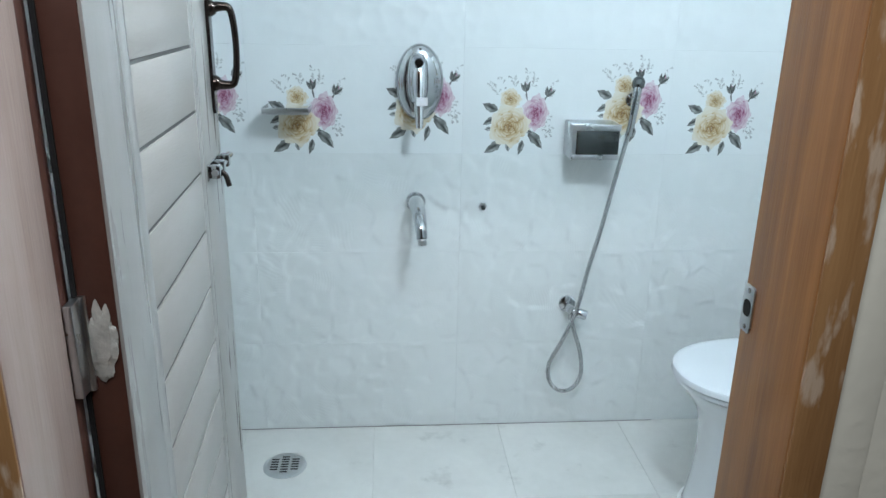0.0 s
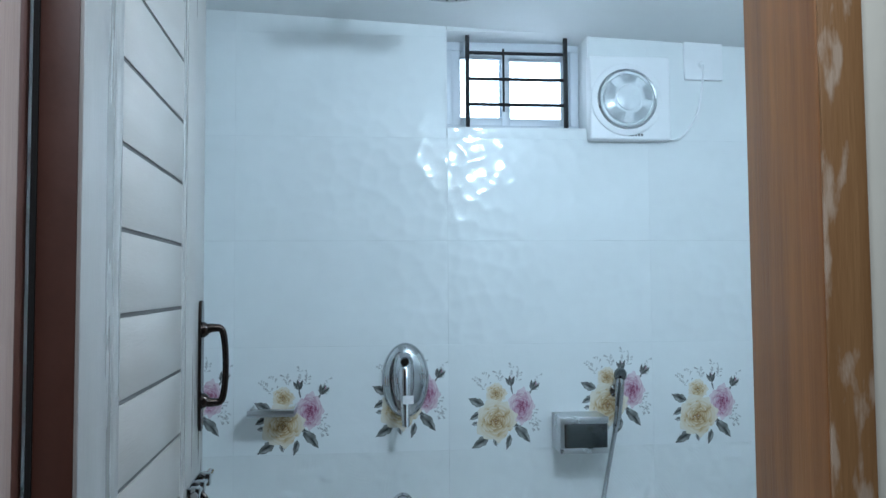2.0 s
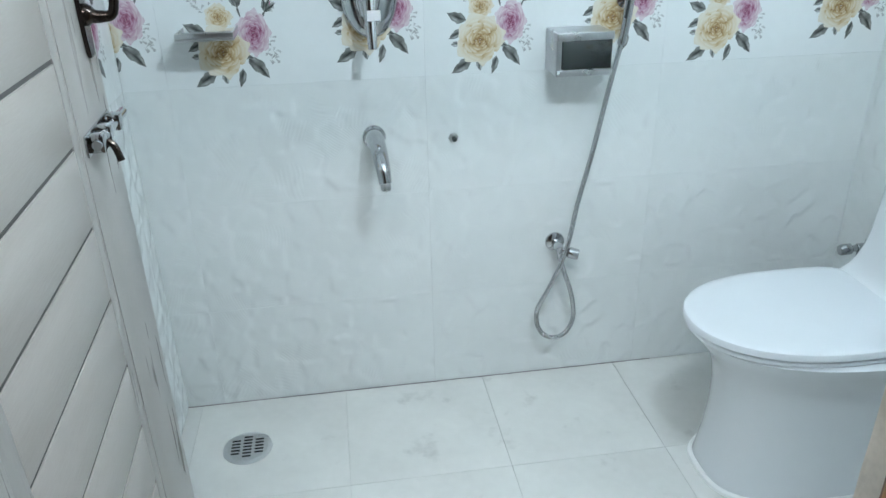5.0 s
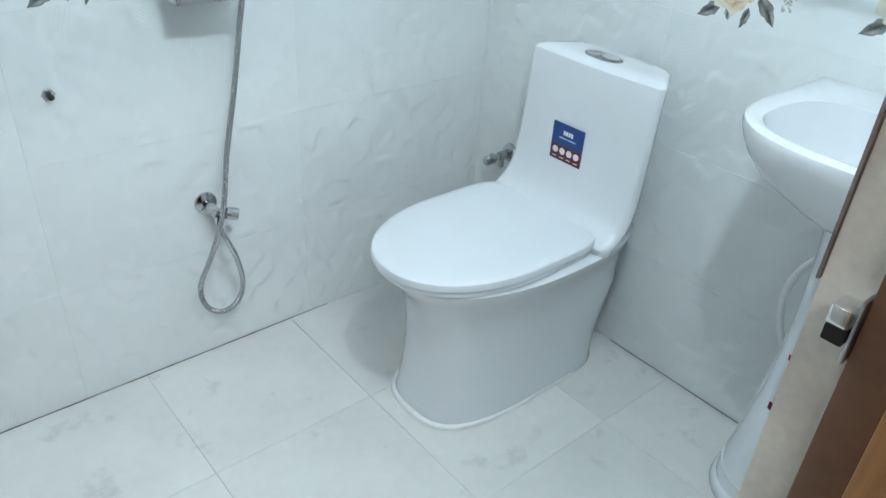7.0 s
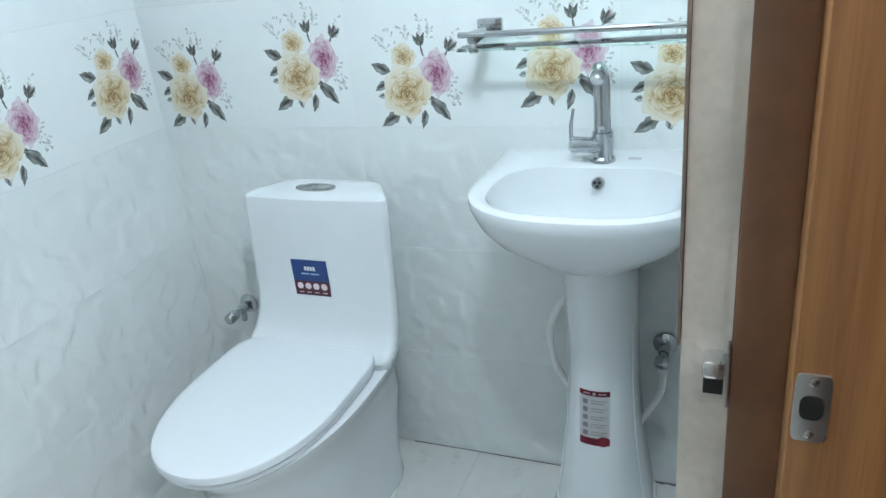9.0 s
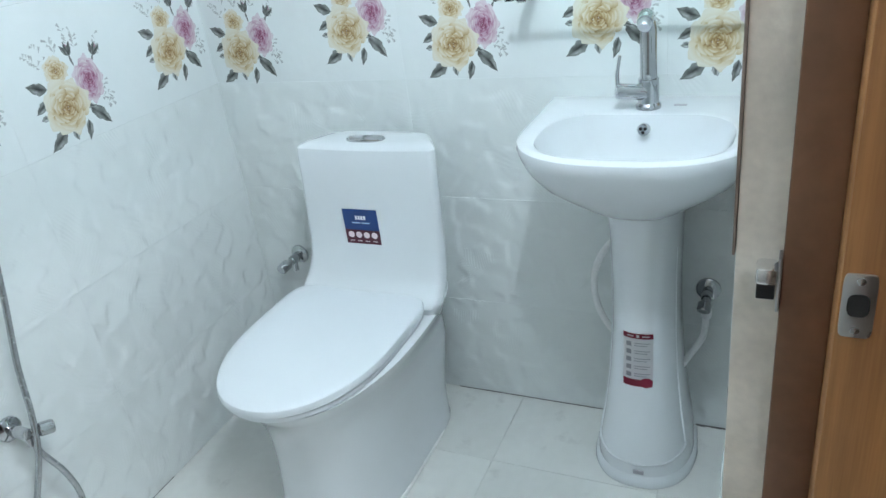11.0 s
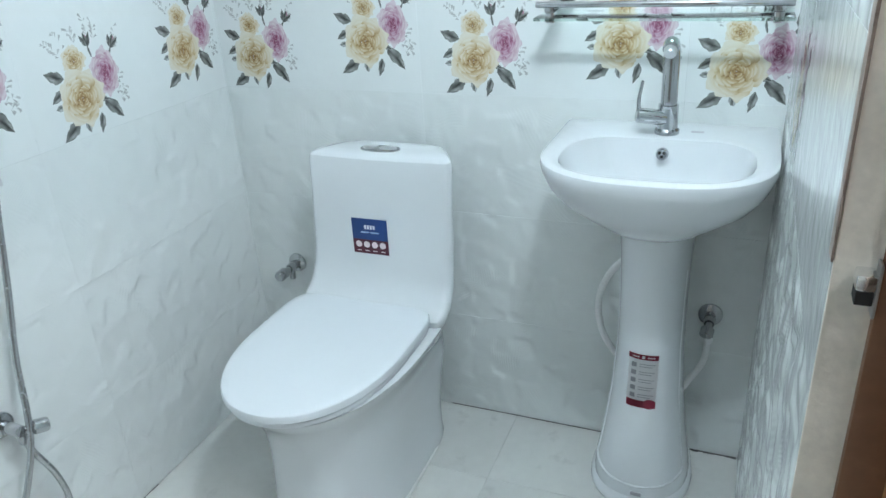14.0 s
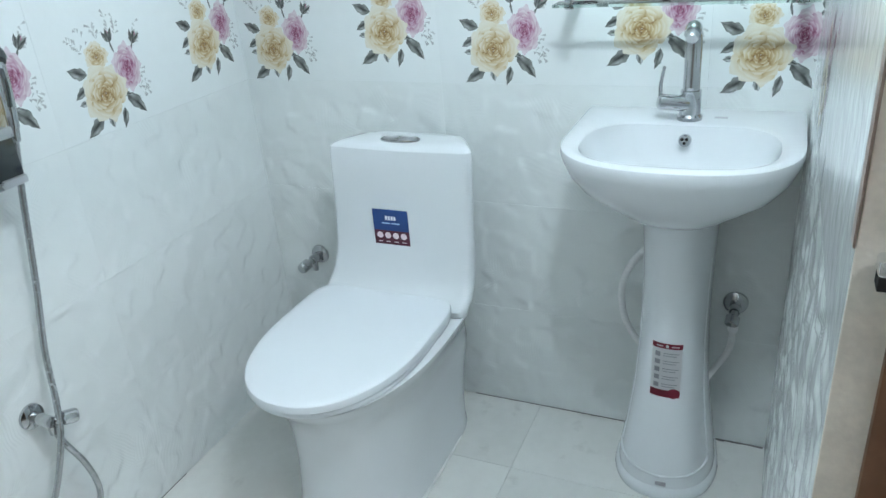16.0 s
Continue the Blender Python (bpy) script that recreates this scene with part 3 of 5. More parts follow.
part("hub", lathe((GX, -0.0655, GZ), (GX, -0.071, GZ), [(0, 0.038), (0.6, 0.037), (1, 0.030)], 40), M_FANHUB, fan)
for k in range(5):
    a = 2 * math.pi * k / 5 + 0.3
    bm = bmesh.new()
    vs = []
    for j in range(7):
        t = j / 6
        for r in (0.046, 0.072):
            b = a + (t - 0.5) * 0.75
            vs.append(bm.verts.new((GX + r * math.cos(b), -0.0605 - 0.004 * t - (0.072 - r) * 0.35, GZ + r * math.sin(b))))
    for j in range(6):
        bm.faces.new((vs[2 * j], vs[2 * j + 1], vs[2 * j + 3], vs[2 * j + 2]))
    bmesh.ops.solidify(bm, geom=bm.faces[:], thickness=0.0015)
    part("blade", bm, M_FANRING, fan)
for k in range(5):
    w = 0.005 if k else 0.007
    part("badge_bar", box((FX - 0.006 + 0.009 * k, -0.0435, FZ - 0.114), (FX - 0.006 + 0.009 * k + w, -0.0415, FZ - 0.107)), M_DARK, fan)
sw = thing("socket_box", "flat white plastic connection box with a cable", "socket box")
part("cover", box((-0.494, -0.012, 1.984), (-0.374, -0.001, 2.105), 0.003), M_PLASTIC, sw)
part("cable_boss", lathe((-0.440, -0.011, 2.030), (-0.440, -0.016, 2.030), [(0, 0.012), (1, 0.009)], 20), M_PLASTIC, sw)
part("cable", tube([(-0.440, -0.016, 2.030), (-0.441, -0.022, 2.000), (-0.445, -0.016, 1.950), (-0.452, -0.010, 1.900), (-0.475, -0.008, 1.845), (-0.515, -0.008, 1.806), (-0.556, -0.010, 1.802), (-0.566, -0.012, 1.802)], 0.003, 10), M_PLASTIC, sw)

rose = thing("overhead_shower", "round overhead shower rose hanging from the ceiling", "shower head")
SX, SY, SZ = -1.262, -0.58, 2.015
part("arm", lathe((SX, SY, 2.133), (SX, SY, SZ + 0.012), [(0, 0.028), (0.06, 0.028), (0.1, 0.011), (1, 0.011)], 24), M_CHROME, rose)
part("disc", lathe((SX, SY, SZ + 0.016), (SX, SY, SZ), [(0, 0.03), (0.35, 0.094), (0.8, 0.100), (1, 0.097)], 48), M_CHROME, rose)
for ring, (r, n) in enumerate(((0.03, 8), (0.055, 16), (0.08, 24))):
    bm = bmesh.new()
    for k in range(n):
        a = 2 * math.pi * k / n
        lathe((SX + r * math.cos(a), SY + r * math.sin(a), SZ + 0.001), (SX + r * math.cos(a), SY + r * math.sin(a), SZ - 0.003), [(0, 0.004), (1, 0.0025)], 8, bm)
    part("nozzle_ring", bm, M_DARK, rose)
bulb = thing("wall_bulb", "lit white bulb in a batten holder on the wall", "bulb")
bx, by, bz = BULB
part("holder", lathe((bx, YF + 0.001, bz + 0.055), (bx, YF + 0.05, bz + 0.030), [(0, 0.032), (0.3, 0.032), (0.4, 0.02), (1, 0.02)], 24), M_PLASTIC, bulb)
g = part("globe", lathe((bx, YF + 0.055, bz + 0.028), (bx, by + 0.055, bz - 0.020), [(0, 0.014), (0.2, 0.018), (0.45, 0.029), (0.7, 0.030), (0.9, 0.018), (1, 0.004)], 24), M_BULB, bulb, "lit frosted globe")
g.visible_shadow = False

# ------------------------------------------------------------------ back wall fittings
mixer = thing("shower_mixer", "chrome wall mixer with oval plate and lever", "shower mixer")
MX, MZ = -1.338, 1.102
part("wall_plate", loft([[(x, y, z) for x, z in oval(MX, MZ, 0.068 * k, 0.106 * k, 48)] for y, k in ((-0.0005, 0.99), (-0.005, 1.0), (-0.012, 0.965), (-0.019, 0.88), (-0.025, 0.74), (-0.029, 0.52), (-0.031, 0.2))]), M_CHROME, mixer)
part("body_dome", loft([[(MX - 0.006 + w * math.cos(a), -0.026 - d * max(0.0, math.sin(a)) ** 0.8, z) for a in np.linspace(0, math.pi, 15)] for z, w, d in ((MZ + 0.082, 0.006, 0.004), (MZ + 0.076, 0.019, 0.013), (MZ + 0.055, 0.027, 0.026), (MZ + 0.02, 0.030, 0.036), (MZ - 0.02, 0.029, 0.034), (MZ - 0.05, 0.022, 0.022), (MZ - 0.06, 0.008, 0.006))]), M_CHROME, mixer)
lever = part("lever", loft([[(MX - 0.004 + w * math.cos(a), -0.060 - y + t * math.sin(a), z) for a in np.linspace(0, 2 * math.pi, 17)[:-1]] for z, w, t, y in ((MZ + 0.045, 0.014, 0.006, 0.006), (MZ + 0.03, 0.019, 0.012, 0.006), (MZ, 0.020, 0.015, 0.010), (MZ - 0.04, 0.015, 0.010, 0.022), (MZ - 0.085, 0.012, 0.007, 0.040), (MZ - 0.112, 0.010, 0.005, 0.048))]), M_CHROME, mixer)
part("diverter_knob", lathe((MX - 0.004, -0.036, MZ + 0.058), (MX - 0.004, -0.072, MZ + 0.058), [(0, 0.010), (0.6, 0.010), (0.7, 0.013), (1, 0.011)], 20), M_CHROME, mixer)
part("paper_tag", box((MX - 0.012, -0.103, MZ - 0.052), (MX + 0.018, -0.1015, MZ - 0.030)), M_PAPER, lever, "white paper tag")

spout = thing("bath_spout", "curved chrome bath spout on the tiled wall", "spout")
part("flange", lathe((-1.347, -0.001, 0.757), (-1.346, -0.012, 0.757), [(0, 0.029), (0.5, 0.029), (1, 0.024)], 28), M_CHROME, spout)
part("pipe", tube([(-1.347, -0.008, 0.757), (-1.345, -0.050, 0.758), (-1.341, -0.100, 0.744), (-1.337, -0.138, 0.718), (-1.334, -0.152, 0.686)], lambda s: 0.0245 - 0.0095 * s, 20), M_CHROME, spout)
part("aerator", rod((-1.334, -0.152, 0.688), (-1.333, -0.154, 0.670), 0.0125, 20), M_STEEL, spout)
nut = thing("pipe_plug", "small chrome plug in the tiled wall", "plug")
part("flange", lathe((-1.146, -0.001, 0.741), (-1.146, -0.006, 0.741), [(0, 0.014), (1, 0.011)], 6), M_STEEL, nut)
part("stud", rod((-1.146, -0.005, 0.741), (-1.146, -0.022, 0.741), 0.006), M_DSTEEL, nut)

shelf = thing("soap_dish", "small frosted steel soap dish fixed over a printed rose", "soap dish")
part("tray", box((-1.765, -0.100, 1.022), (-1.640, -0.002, 1.028), 0.002), M_STEEL, shelf)
for a, b in (((-1.765, -0.100), (-1.640, -0.095)), ((-1.765, -0.095), (-1.760, -0.002)), ((-1.645, -0.095), (-1.640, -0.002))):
    part("rim", box((a[0], a[1], 1.0285), (b[0], b[1], 1.040), 0.001), M_STEEL, shelf)

tb = thing("tissue_holder", "square stainless steel tissue holder with dark flap", "tissue holder")
part("case", box((-0.914, -0.096, 0.902), (-0.778, -0.001, 1.002), 0.003), M_STEEL, tb)
part("flap", box((-0.902, -0.1015, 0.918), (-0.781, -0.0957, 0.984), 0.001), M_DSTEEL, tb, "dark mirror flap")
part("lip", box((-0.915, -0.1035, 0.9845), (-0.777, -0.0947, 1.003), 0.002), M_STEEL, tb)
part("lower_lip", box((-0.915, -0.1030, 0.902), (-0.777, -0.0947, 0.9165), 0.002), M_STEEL, tb)

hs = thing("hand_shower", "chrome health faucet with long ribbed steel hose", "hand shower")
part("hook", lathe((-0.722, -0.001, 1.060), (-0.722, -0.030, 1.060), [(0, 0.020), (0.3, 0.020), (0.4, 0.011), (1, 0.012)], 24), M_CHROME, hs)
part("spray_head", lathe((-0.726, -0.052, 1.100), (-0.716, -0.030, 1.118), [(0, 0.013), (0.3, 0.018), (0.8, 0.018), (1, 0.015)], 24), M_DSTEEL, hs)
part("trigger_handle", tube([(-0.720, -0.038, 1.112), (-0.724, -0.045, 1.080), (-0.729, -0.048, 1.030), (-0.733, -0.046, 0.985)], lambda s: 0.014 - 0.004 * s, 16), M_CHROME, hs)
part("trigger", tube([(-0.729, -0.058, 1.090), (-0.735, -0.066, 1.060), (-0.738, -0.062, 1.025)], 0.004, 10), M_DSTEEL, hs)
part("hose_nut", rod((-0.733, -0.046, 0.990), (-0.738, -0.045, 0.960), 0.0095), M_CHROME, hs)
hose = [(-0.738, -0.045, 0.962), (-0.760, -0.042, 0.850), (-0.790, -0.040, 0.690), (-0.820, -0.042, 0.560), (-0.846, -0.060, 0.455), (-0.868, -0.070, 0.390), (-0.898, -0.066, 0.315), (-0.925, -0.055, 0.245), (-0.922, -0.050, 0.190),
        (-0.900, -0.050, 0.155), (-0.868, -0.052, 0.145), (-0.838, -0.056, 0.165), (-0.822, -0.060, 0.215), (-0.832, -0.060, 0.290), (-0.855, -0.055, 0.360), (-0.864, -0.050, 0.400)]
part("hose", tube(hose, 0.0068, 10, steps=26, rib=0.12), M_HOSE, hs, "ribbed steel hose")
part("valve_flange", lathe((-0.868, -0.001, 0.426), (-0.868, -0.012, 0.426), [(0, 0.027), (0.5, 0.026), (1, 0.017)], 28), M_CHROME, hs)
part("valve_body", rod((-0.868, -0.010, 0.426), (-0.868, -0.060, 0.424), 0.0125, 20), M_CHROME, hs)
part("valve_outlet", rod((-0.866, -0.050, 0.426), (-0.864, -0.050, 0.392), 0.0095, 16), M_CHROME, hs)
part("valve_knob", lathe((-0.862, -0.058, 0.424), (-0.822, -0.074, 0.414), [(0, 0.008), (0.3, 0.009), (0.4, 0.015), (0.9, 0.015), (1, 0.013)], 20), M_CHROME, hs)

drain = thing("floor_drain", "round slotted steel floor drain", "drain")
part("rim", lathe((-1.738, -0.206, -0.001), (-1.738, -0.206, 0.004), [(0, 0.064), (0.6, 0.063), (1, 0.058)], 40), M_STEEL, drain)
part("grate", lathe((-1.738, -0.206, 0.003), (-1.738, -0.206, 0.0052), [(0, 0.052), (1, 0.051)], 40), M_STEEL, drain)
for row in range(-3, 4):
    for c in (-1, 0, 1):
        x, y = -1.738 + c * 0.030, -0.206 + row * 0.0125
        if (c * 0.030) ** 2 + (row * 0.0125) ** 2 < 0.046 ** 2:
            part("slot", box((x - 0.011, y - 0.003, 0.0050), (x + 0.011, y + 0.003, 0.0060), 0.0004), M_DARK, drain)

# ------------------------------------------------------------------ toilet
WY, TY = -0.482, -0.503
wc = thing("toilet", "white one-piece ceramic toilet with closed lid", "toilet")


def lid_outline(x_back, x_tip, half, n=72):
    """A seat: a square back with rounded corners and a long round tip."""
    out, xm = [], -0.415
    for i in range(n):
        a = 2 * math.pi * i / n
        c, s = math.cos(a), math.sin(a)
        pw = 6.0 if c > 0 else 2.15
        rx = (x_back - xm) if c > 0 else (xm - x_tip)
        out.append((xm + rx * math.copysign(abs(c) ** (2 / pw), c), WY + half * math.copysign(abs(s) ** (2 / pw), s)))
    return out


def body_ring(z, front, back, half, cy, n=72, power=2.6):
    out, xm = [], (front + back) / 2 + 0.02
    for i in range(n):
        a = 2 * math.pi * i / n
        c, s = math.cos(a), math.sin(a)
        pw = (5.5 - 2.7 * min(1, max(0, (z - 0.2) / 0.15))) if c > 0 else power
        rx = (back - xm) if c > 0 else (xm - front)
        out.append((xm + rx * math.copysign(abs(c) ** (2 / pw), c), cy + half * math.copysign(abs(s) ** (2 / pw), s), z))
    return out


bowl = [(0.0, -0.618, -0.085, 0.148, -0.485, 3.0), (0.008, -0.620, -0.084, 0.149, -0.485, 3.0), (0.03, -0.615, -0.084, 0.145, -0.485, 3.0), (0.10, -0.606, -0.076, 0.141, -0.485, 2.9), (0.18, -0.602, -0.058, 0.142, -0.486, 2.8),
        (0.25, -0.606, -0.032, 0.147, -0.488, 2.7), (0.30, -0.618, -0.030, 0.151, -0.490, 2.6), (0.34, -0.636, -0.014, 0.165, -0.492, 2.4), (0.37, -0.660, -0.012, 0.178, -0.494, 2.3), (0.392, -0.676, -0.012, 0.188, -0.495, 2.2), (0.402, -0.680, -0.012, 0.190, -0.496, 2.2), (0.404, -0.672, -0.012, 0.186, -0.496, 2.2)]
part("bowl", loft([body_ring(z, f, b, h, cy, power=p) for z, f, b, h, cy, p in bowl]), M_CERAMIC, wc)
part("seat", prism(lid_outline(-0.214, -0.694, 0.186), 0.4055, 0.4175, "z", 0.0035), M_LID, wc, "white plastic seat ring")
lid_rings = []
for z, d in ((0.4205, 0.004), (0.4225, 0.0), (0.4325, 0.0), (0.4375, 0.002), (0.4400, 0.007), (0.4415, 0.020), (0.4425, 0.060)):
    k = lid_outline(-0.212 - d, -0.700 + d, 0.189 - d)
    lid_rings.append([(x, y, z) for x, y in k])
part("lid", loft(lid_rings), M_LID, wc, "white plastic lid")
for y in (WY - 0.07, WY + 0.07):
    part("hinge_pin", rod((-0.232, y - 0.016, 0.424), (-0.232, y + 0.016, 0.424), 0.009, 14), M_LID, wc)


def tank_ring(z, x_front, half, cy, corner=0.02, n=9, bow=0.008):
    """Front bowed and square, sides drawn in towards a narrower round back."""
    pts = []
    x_back = -0.012 if z < 0.43 else -0.012 - 0.066 * min(1, (z - 0.43) / 0.12)
    depth = x_back - x_front
    hb = half - 0.50 * depth
    for sgn in (-1, 1):
        side = []
        for k in range(n):
            a = (math.pi / 2) * k / (n - 1)
            side.append((x_front + corner - corner * math.cos(a), cy + sgn * (half - corner + corner * math.sin(a)), z))
        for k in range(1, n):
            t = k / n
            side.append((x_front + corner + (depth - corner) * t, cy + sgn * (half - (half - hb) * t ** 1.15), z))
        for k in range(5):
            a = (math.pi / 2) * k / 4
            side.append((x_back - 0.02 + 0.02 * math.sin(a), cy + sgn * (hb - 0.02 + 0.02 * math.cos(a) - 0.0), z))
        pts += side if sgn < 0 else side[::-1]
    for k in range(1, 10):
        t = k / 10
        pts.append((x_front - bow * math.sin(math.pi * t), cy + (half - corner) * (1 - 2 * t), z))
    return pts


levels = ((0.385, -0.236, 0.180, -0.497, 0.030), (0.402, -0.250, 0.190, -0.499, 0.026), (0.420, -0.252, 0.194, -0.500, 0.026), (0.430, -0.246, 0.195, -0.501, 0.026), (0.440, -0.230, 0.1945, -0.501, 0.025), (0.455, -0.212, 0.193, -0.502, 0.024), (0.475, -0.198, 0.191, -0.503, 0.022),
          (0.505, -0.187, 0.189, -0.505, 0.020), (0.540, -0.181, 0.187, -0.507, 0.018), (0.62, -0.178, 0.185, -0.511, 0.016), (0.70, -0.177, 0.1835, -0.515, 0.015), (0.775, -0.177, 0.183, -0.518, 0.015), (0.786, -0.175, 0.181, -0.518, 0.015), (0.7915, -0.169, 0.175, -0.518, 0.015), (0.7955, -0.158, 0.160, -0.518, 0.018), (0.7975, -0.140, 0.13, -0.518, 0.015))
part("tank", loft([tank_ring(z, xf, h, cy, c) for z, xf, h, cy, c in levels]), M_CERAMIC, wc)
btn = part("flush_button", prism(oval(-0.134, -0.512, 0.022, 0.050, 36, 2.4), 0.7965, 0.8005, "z", 0.001), M_CHROME, wc, "chrome dual flush button")
part("button_half", prism(oval(-0.134, -0.488, 0.014, 0.019, 24, 2.4), 0.8002, 0.8022, "z", 0.0005), M_STEEL, btn)
part("button_half", prism(oval(-0.134, -0.532, 0.014, 0.022, 24, 2.4), 0.8002, 0.8022, "z", 0.0005), M_STEEL, btn)
lx, ly = -0.1885, -0.491
sticker = part("sticker", box((lx, ly - 0.047, 0.586), (lx + 0.0012, ly + 0.047, 0.640)), M_BLUE, wc, "blue and maroon maker's sticker")
part("sticker_band", box((lx - 0.0002, ly - 0.047, 0.549), (lx + 0.0012, ly + 0.047, 0.5859)), M_MAROON, sticker)
for k in range(4):
    y = ly - 0.032 + 0.0213 * k
    part("sticker_dot", lathe((lx + 0.001, y, 0.573), (lx - 0.0008, y, 0.573), [(0, 0.0082), (1, 0.0082)], 16), M_PINKINK, sticker)
    part("sticker_bar", box((lx - 0.0008, y - 0.006, 0.5560), (lx + 0.001, y + 0.006, 0.5575)), M_PINKINK, sticker)
for k in range(4):
    part("sticker_bar", box((lx - 0.0006, ly - 0.0145 + 0.0075 * k, 0.6135), (lx + 0.001, ly - 0.009 + 0.0075 * k, 0.6235)), M_PAPER, sticker)
for k in range(2):
    part("sticker_bar", box((lx - 0.0006, ly - 0.024 + 0.026 * k, 0.6035), (lx + 0.001, ly - 0.002 + 0.026 * k, 0.6065)), M_PALEINK, sticker)


bead = [(x * 1.0, y, 0.004) for x, y, _ in body_ring(0.0, -0.622, -0.131, 0.144, -0.485, 60, 3.0)]
part("sealant_bead", tube(bead + bead[:1], 0.0085, 8, smooth=False), M_BEAD, wc, "white sealant bead on the floor")


def angle_valve(y, z, knob):
    v = thing("angle_valve", "chrome angle valve on the tiled wall", "valve", "angle valves")
    part("flange", lathe((-0.001, y, z), (-0.012, y, z), [(0, 0.028), (0.5, 0.027), (1, 0.018)], 28), M_CHROME, v)
    part("body", rod((-0.010, y, z), (-0.050, y, z), 0.0125, 20), M_CHROME, v)
    part("knob", lathe((-0.046, y, z), (-0.046 + knob[0], y + knob[1], z + knob[2]), [(0, 0.009), (0.3, 0.009), (0.4, 0.0155), (0.92, 0.0155), (1, 0.013)], 20), M_CHROME, v)
    part("outlet", rod((-0.036, y, z - 0.008), (-0.036, y, z - 0.036), 0.009, 16), M_CHROME, v)
    return v


angle_valve(-0.141, 0.395, (-0.050, 0.006, -0.006))
angle_valve(-1.270, 0.402, (-0.026, 0.004, -0.020))

# ------------------------------------------------------------------ basin and pedestal
BY = -1.146
basin = thing("wash_basin", "white ceramic wash basin on the tiled wall", "wash basin")


def basin_ring(z, front, half, inset=0.0, back=-0.002, n=30):
    """A D: straight back on the wall, straight sides, round front."""
    pts = []
    side = back - (back - front) * 0.50
    for k in range(4):
        pts.append((back + (side - back) * k / 4, BY + half, z))
    for k in range(n + 1):
        a = math.pi * k / n
        c, s = math.cos(a), max(0.0, math.sin(a))
        pts.append((side - (side - front) * s ** 0.78, BY + half * math.copysign(abs(c) ** 0.78, c), z))
    for k in range(3, -1, -1):
        pts.append((back + (side - back) * k / 4, BY - half, z))
    return pts


ZR = 0.855
outer = [(0.684, -0.250, 0.080), (0.691, -0.268, 0.093), (0.709, -0.296, 0.116), (0.736, -0.330, 0.148), (0.765, -0.362, 0.184), (0.797, -0.384, 0.206), (0.825, -0.396, 0.2165), (0.842, -0.401, 0.2205), (0.851, -0.399, 0.219), (ZR, -0.392, 0.213)]
rings = [basin_ring(z, f, h) for z, f, h in outer]


def match(ringpts):
    """Resample a closed oval so that its points run as those of the rim do."""
    out = []
    for p in rings[-1]:
        a = math.atan2(p[1] - BY, p[0] + 0.238)
        c, s = math.cos(a), math.sin(a)
        out.append((c, s))
    return out


def inner(z, k, shift=0.0):
    res = []
    for c, s in match(None):
        rx, ry, pw = 0.133 * k, 0.180 * k, 2.9
        r = (abs(c / rx) ** pw + abs(s / ry) ** pw) ** (-1 / pw)
        res.append((-0.238 + shift + r * c, BY + r * s, z))
    return res


rings += [inner(ZR + 0.0005, 1.05), inner(ZR - 0.003, 0.99), inner(ZR - 0.02, 0.95, 0.002), inner(ZR - 0.06, 0.86, 0.004), inner(ZR - 0.10, 0.68, 0.008), inner(ZR - 0.13, 0.42, 0.012), inner(ZR - 0.14, 0.10, 0.015)]
part("bowl", loft(rings), M_CERAMIC, basin)
ov = part("overflow_ring", lathe((-0.126, BY - 0.002, ZR - 0.030), (-0.142, BY - 0.002, ZR - 0.027), [(0, 0.0125), (0.7, 0.0125), (1, 0.010)], 24), M_CHROME, basin, "chrome overflow ring")
for k in range(3):
    a = 2 * math.pi * k / 3 + 0.5
    part("overflow_slot", lathe((-0.140, BY - 0.002 + 0.005 * math.cos(a), ZR - 0.027 + 0.005 * math.sin(a)), (-0.1432, BY - 0.002 + 0.005 * math.cos(a), ZR - 0.0265 + 0.005 * math.sin(a)), [(0, 0.0032), (1, 0.0032)], 12), M_DARK, ov)
part("waste", lathe((-0.232, BY, ZR - 0.142), (-0.232, BY, ZR - 0.134), [(0, 0.024), (0.8, 0.024), (1, 0.020)], 28), M_CHROME, basin)
part("maker_mark", box((-0.070, BY - 0.075, ZR + 0.0002), (-0.058, BY - 0.050, ZR + 0.0008)), M_GREYINK, basin)

tap = thing("basin_tap", "chrome single-lever basin mixer tap", "tap")
FY = BY - 0.003
part("base", lathe((-0.082, FY, ZR + 0.001), (-0.082, FY, ZR + 0.060), [(0, 0.025), (0.12, 0.025), (0.2, 0.021), (1, 0.020)], 28), M_CHROME, tap)
part("spout", tube([(-0.082, FY, ZR + 0.055), (-0.082, FY, ZR + 0.100), (-0.083, FY, ZR + 0.150), (-0.090, FY, ZR + 0.173), (-0.106, FY, ZR + 0.183), (-0.122, FY, ZR + 0.176)], lambda s: 0.0165 - 0.001 * s, 20), M_CHROME, tap)
part("aerator", rod((-0.120, FY, ZR + 0.177), (-0.132, FY, ZR + 0.168), 0.0125, 18), M_STEEL, tap)
part("lever_boss", lathe((-0.090, FY + 0.004, ZR + 0.034), (-0.108, FY + 0.060, ZR + 0.042), [(0, 0.015), (0.3, 0.016), (0.95, 0.016), (1, 0.012)], 22), M_CHROME, tap)
part("lever", tube([(-0.106, FY + 0.055, ZR + 0.045), (-0.108, FY + 0.056, ZR + 0.075), (-0.110, FY + 0.050, ZR + 0.112)], lambda s: 0.0045 - 0.0015 * s, 10), M_CHROME, tap)

ped = thing("pedestal", "white ceramic pedestal under the wash basin", "pedestal")


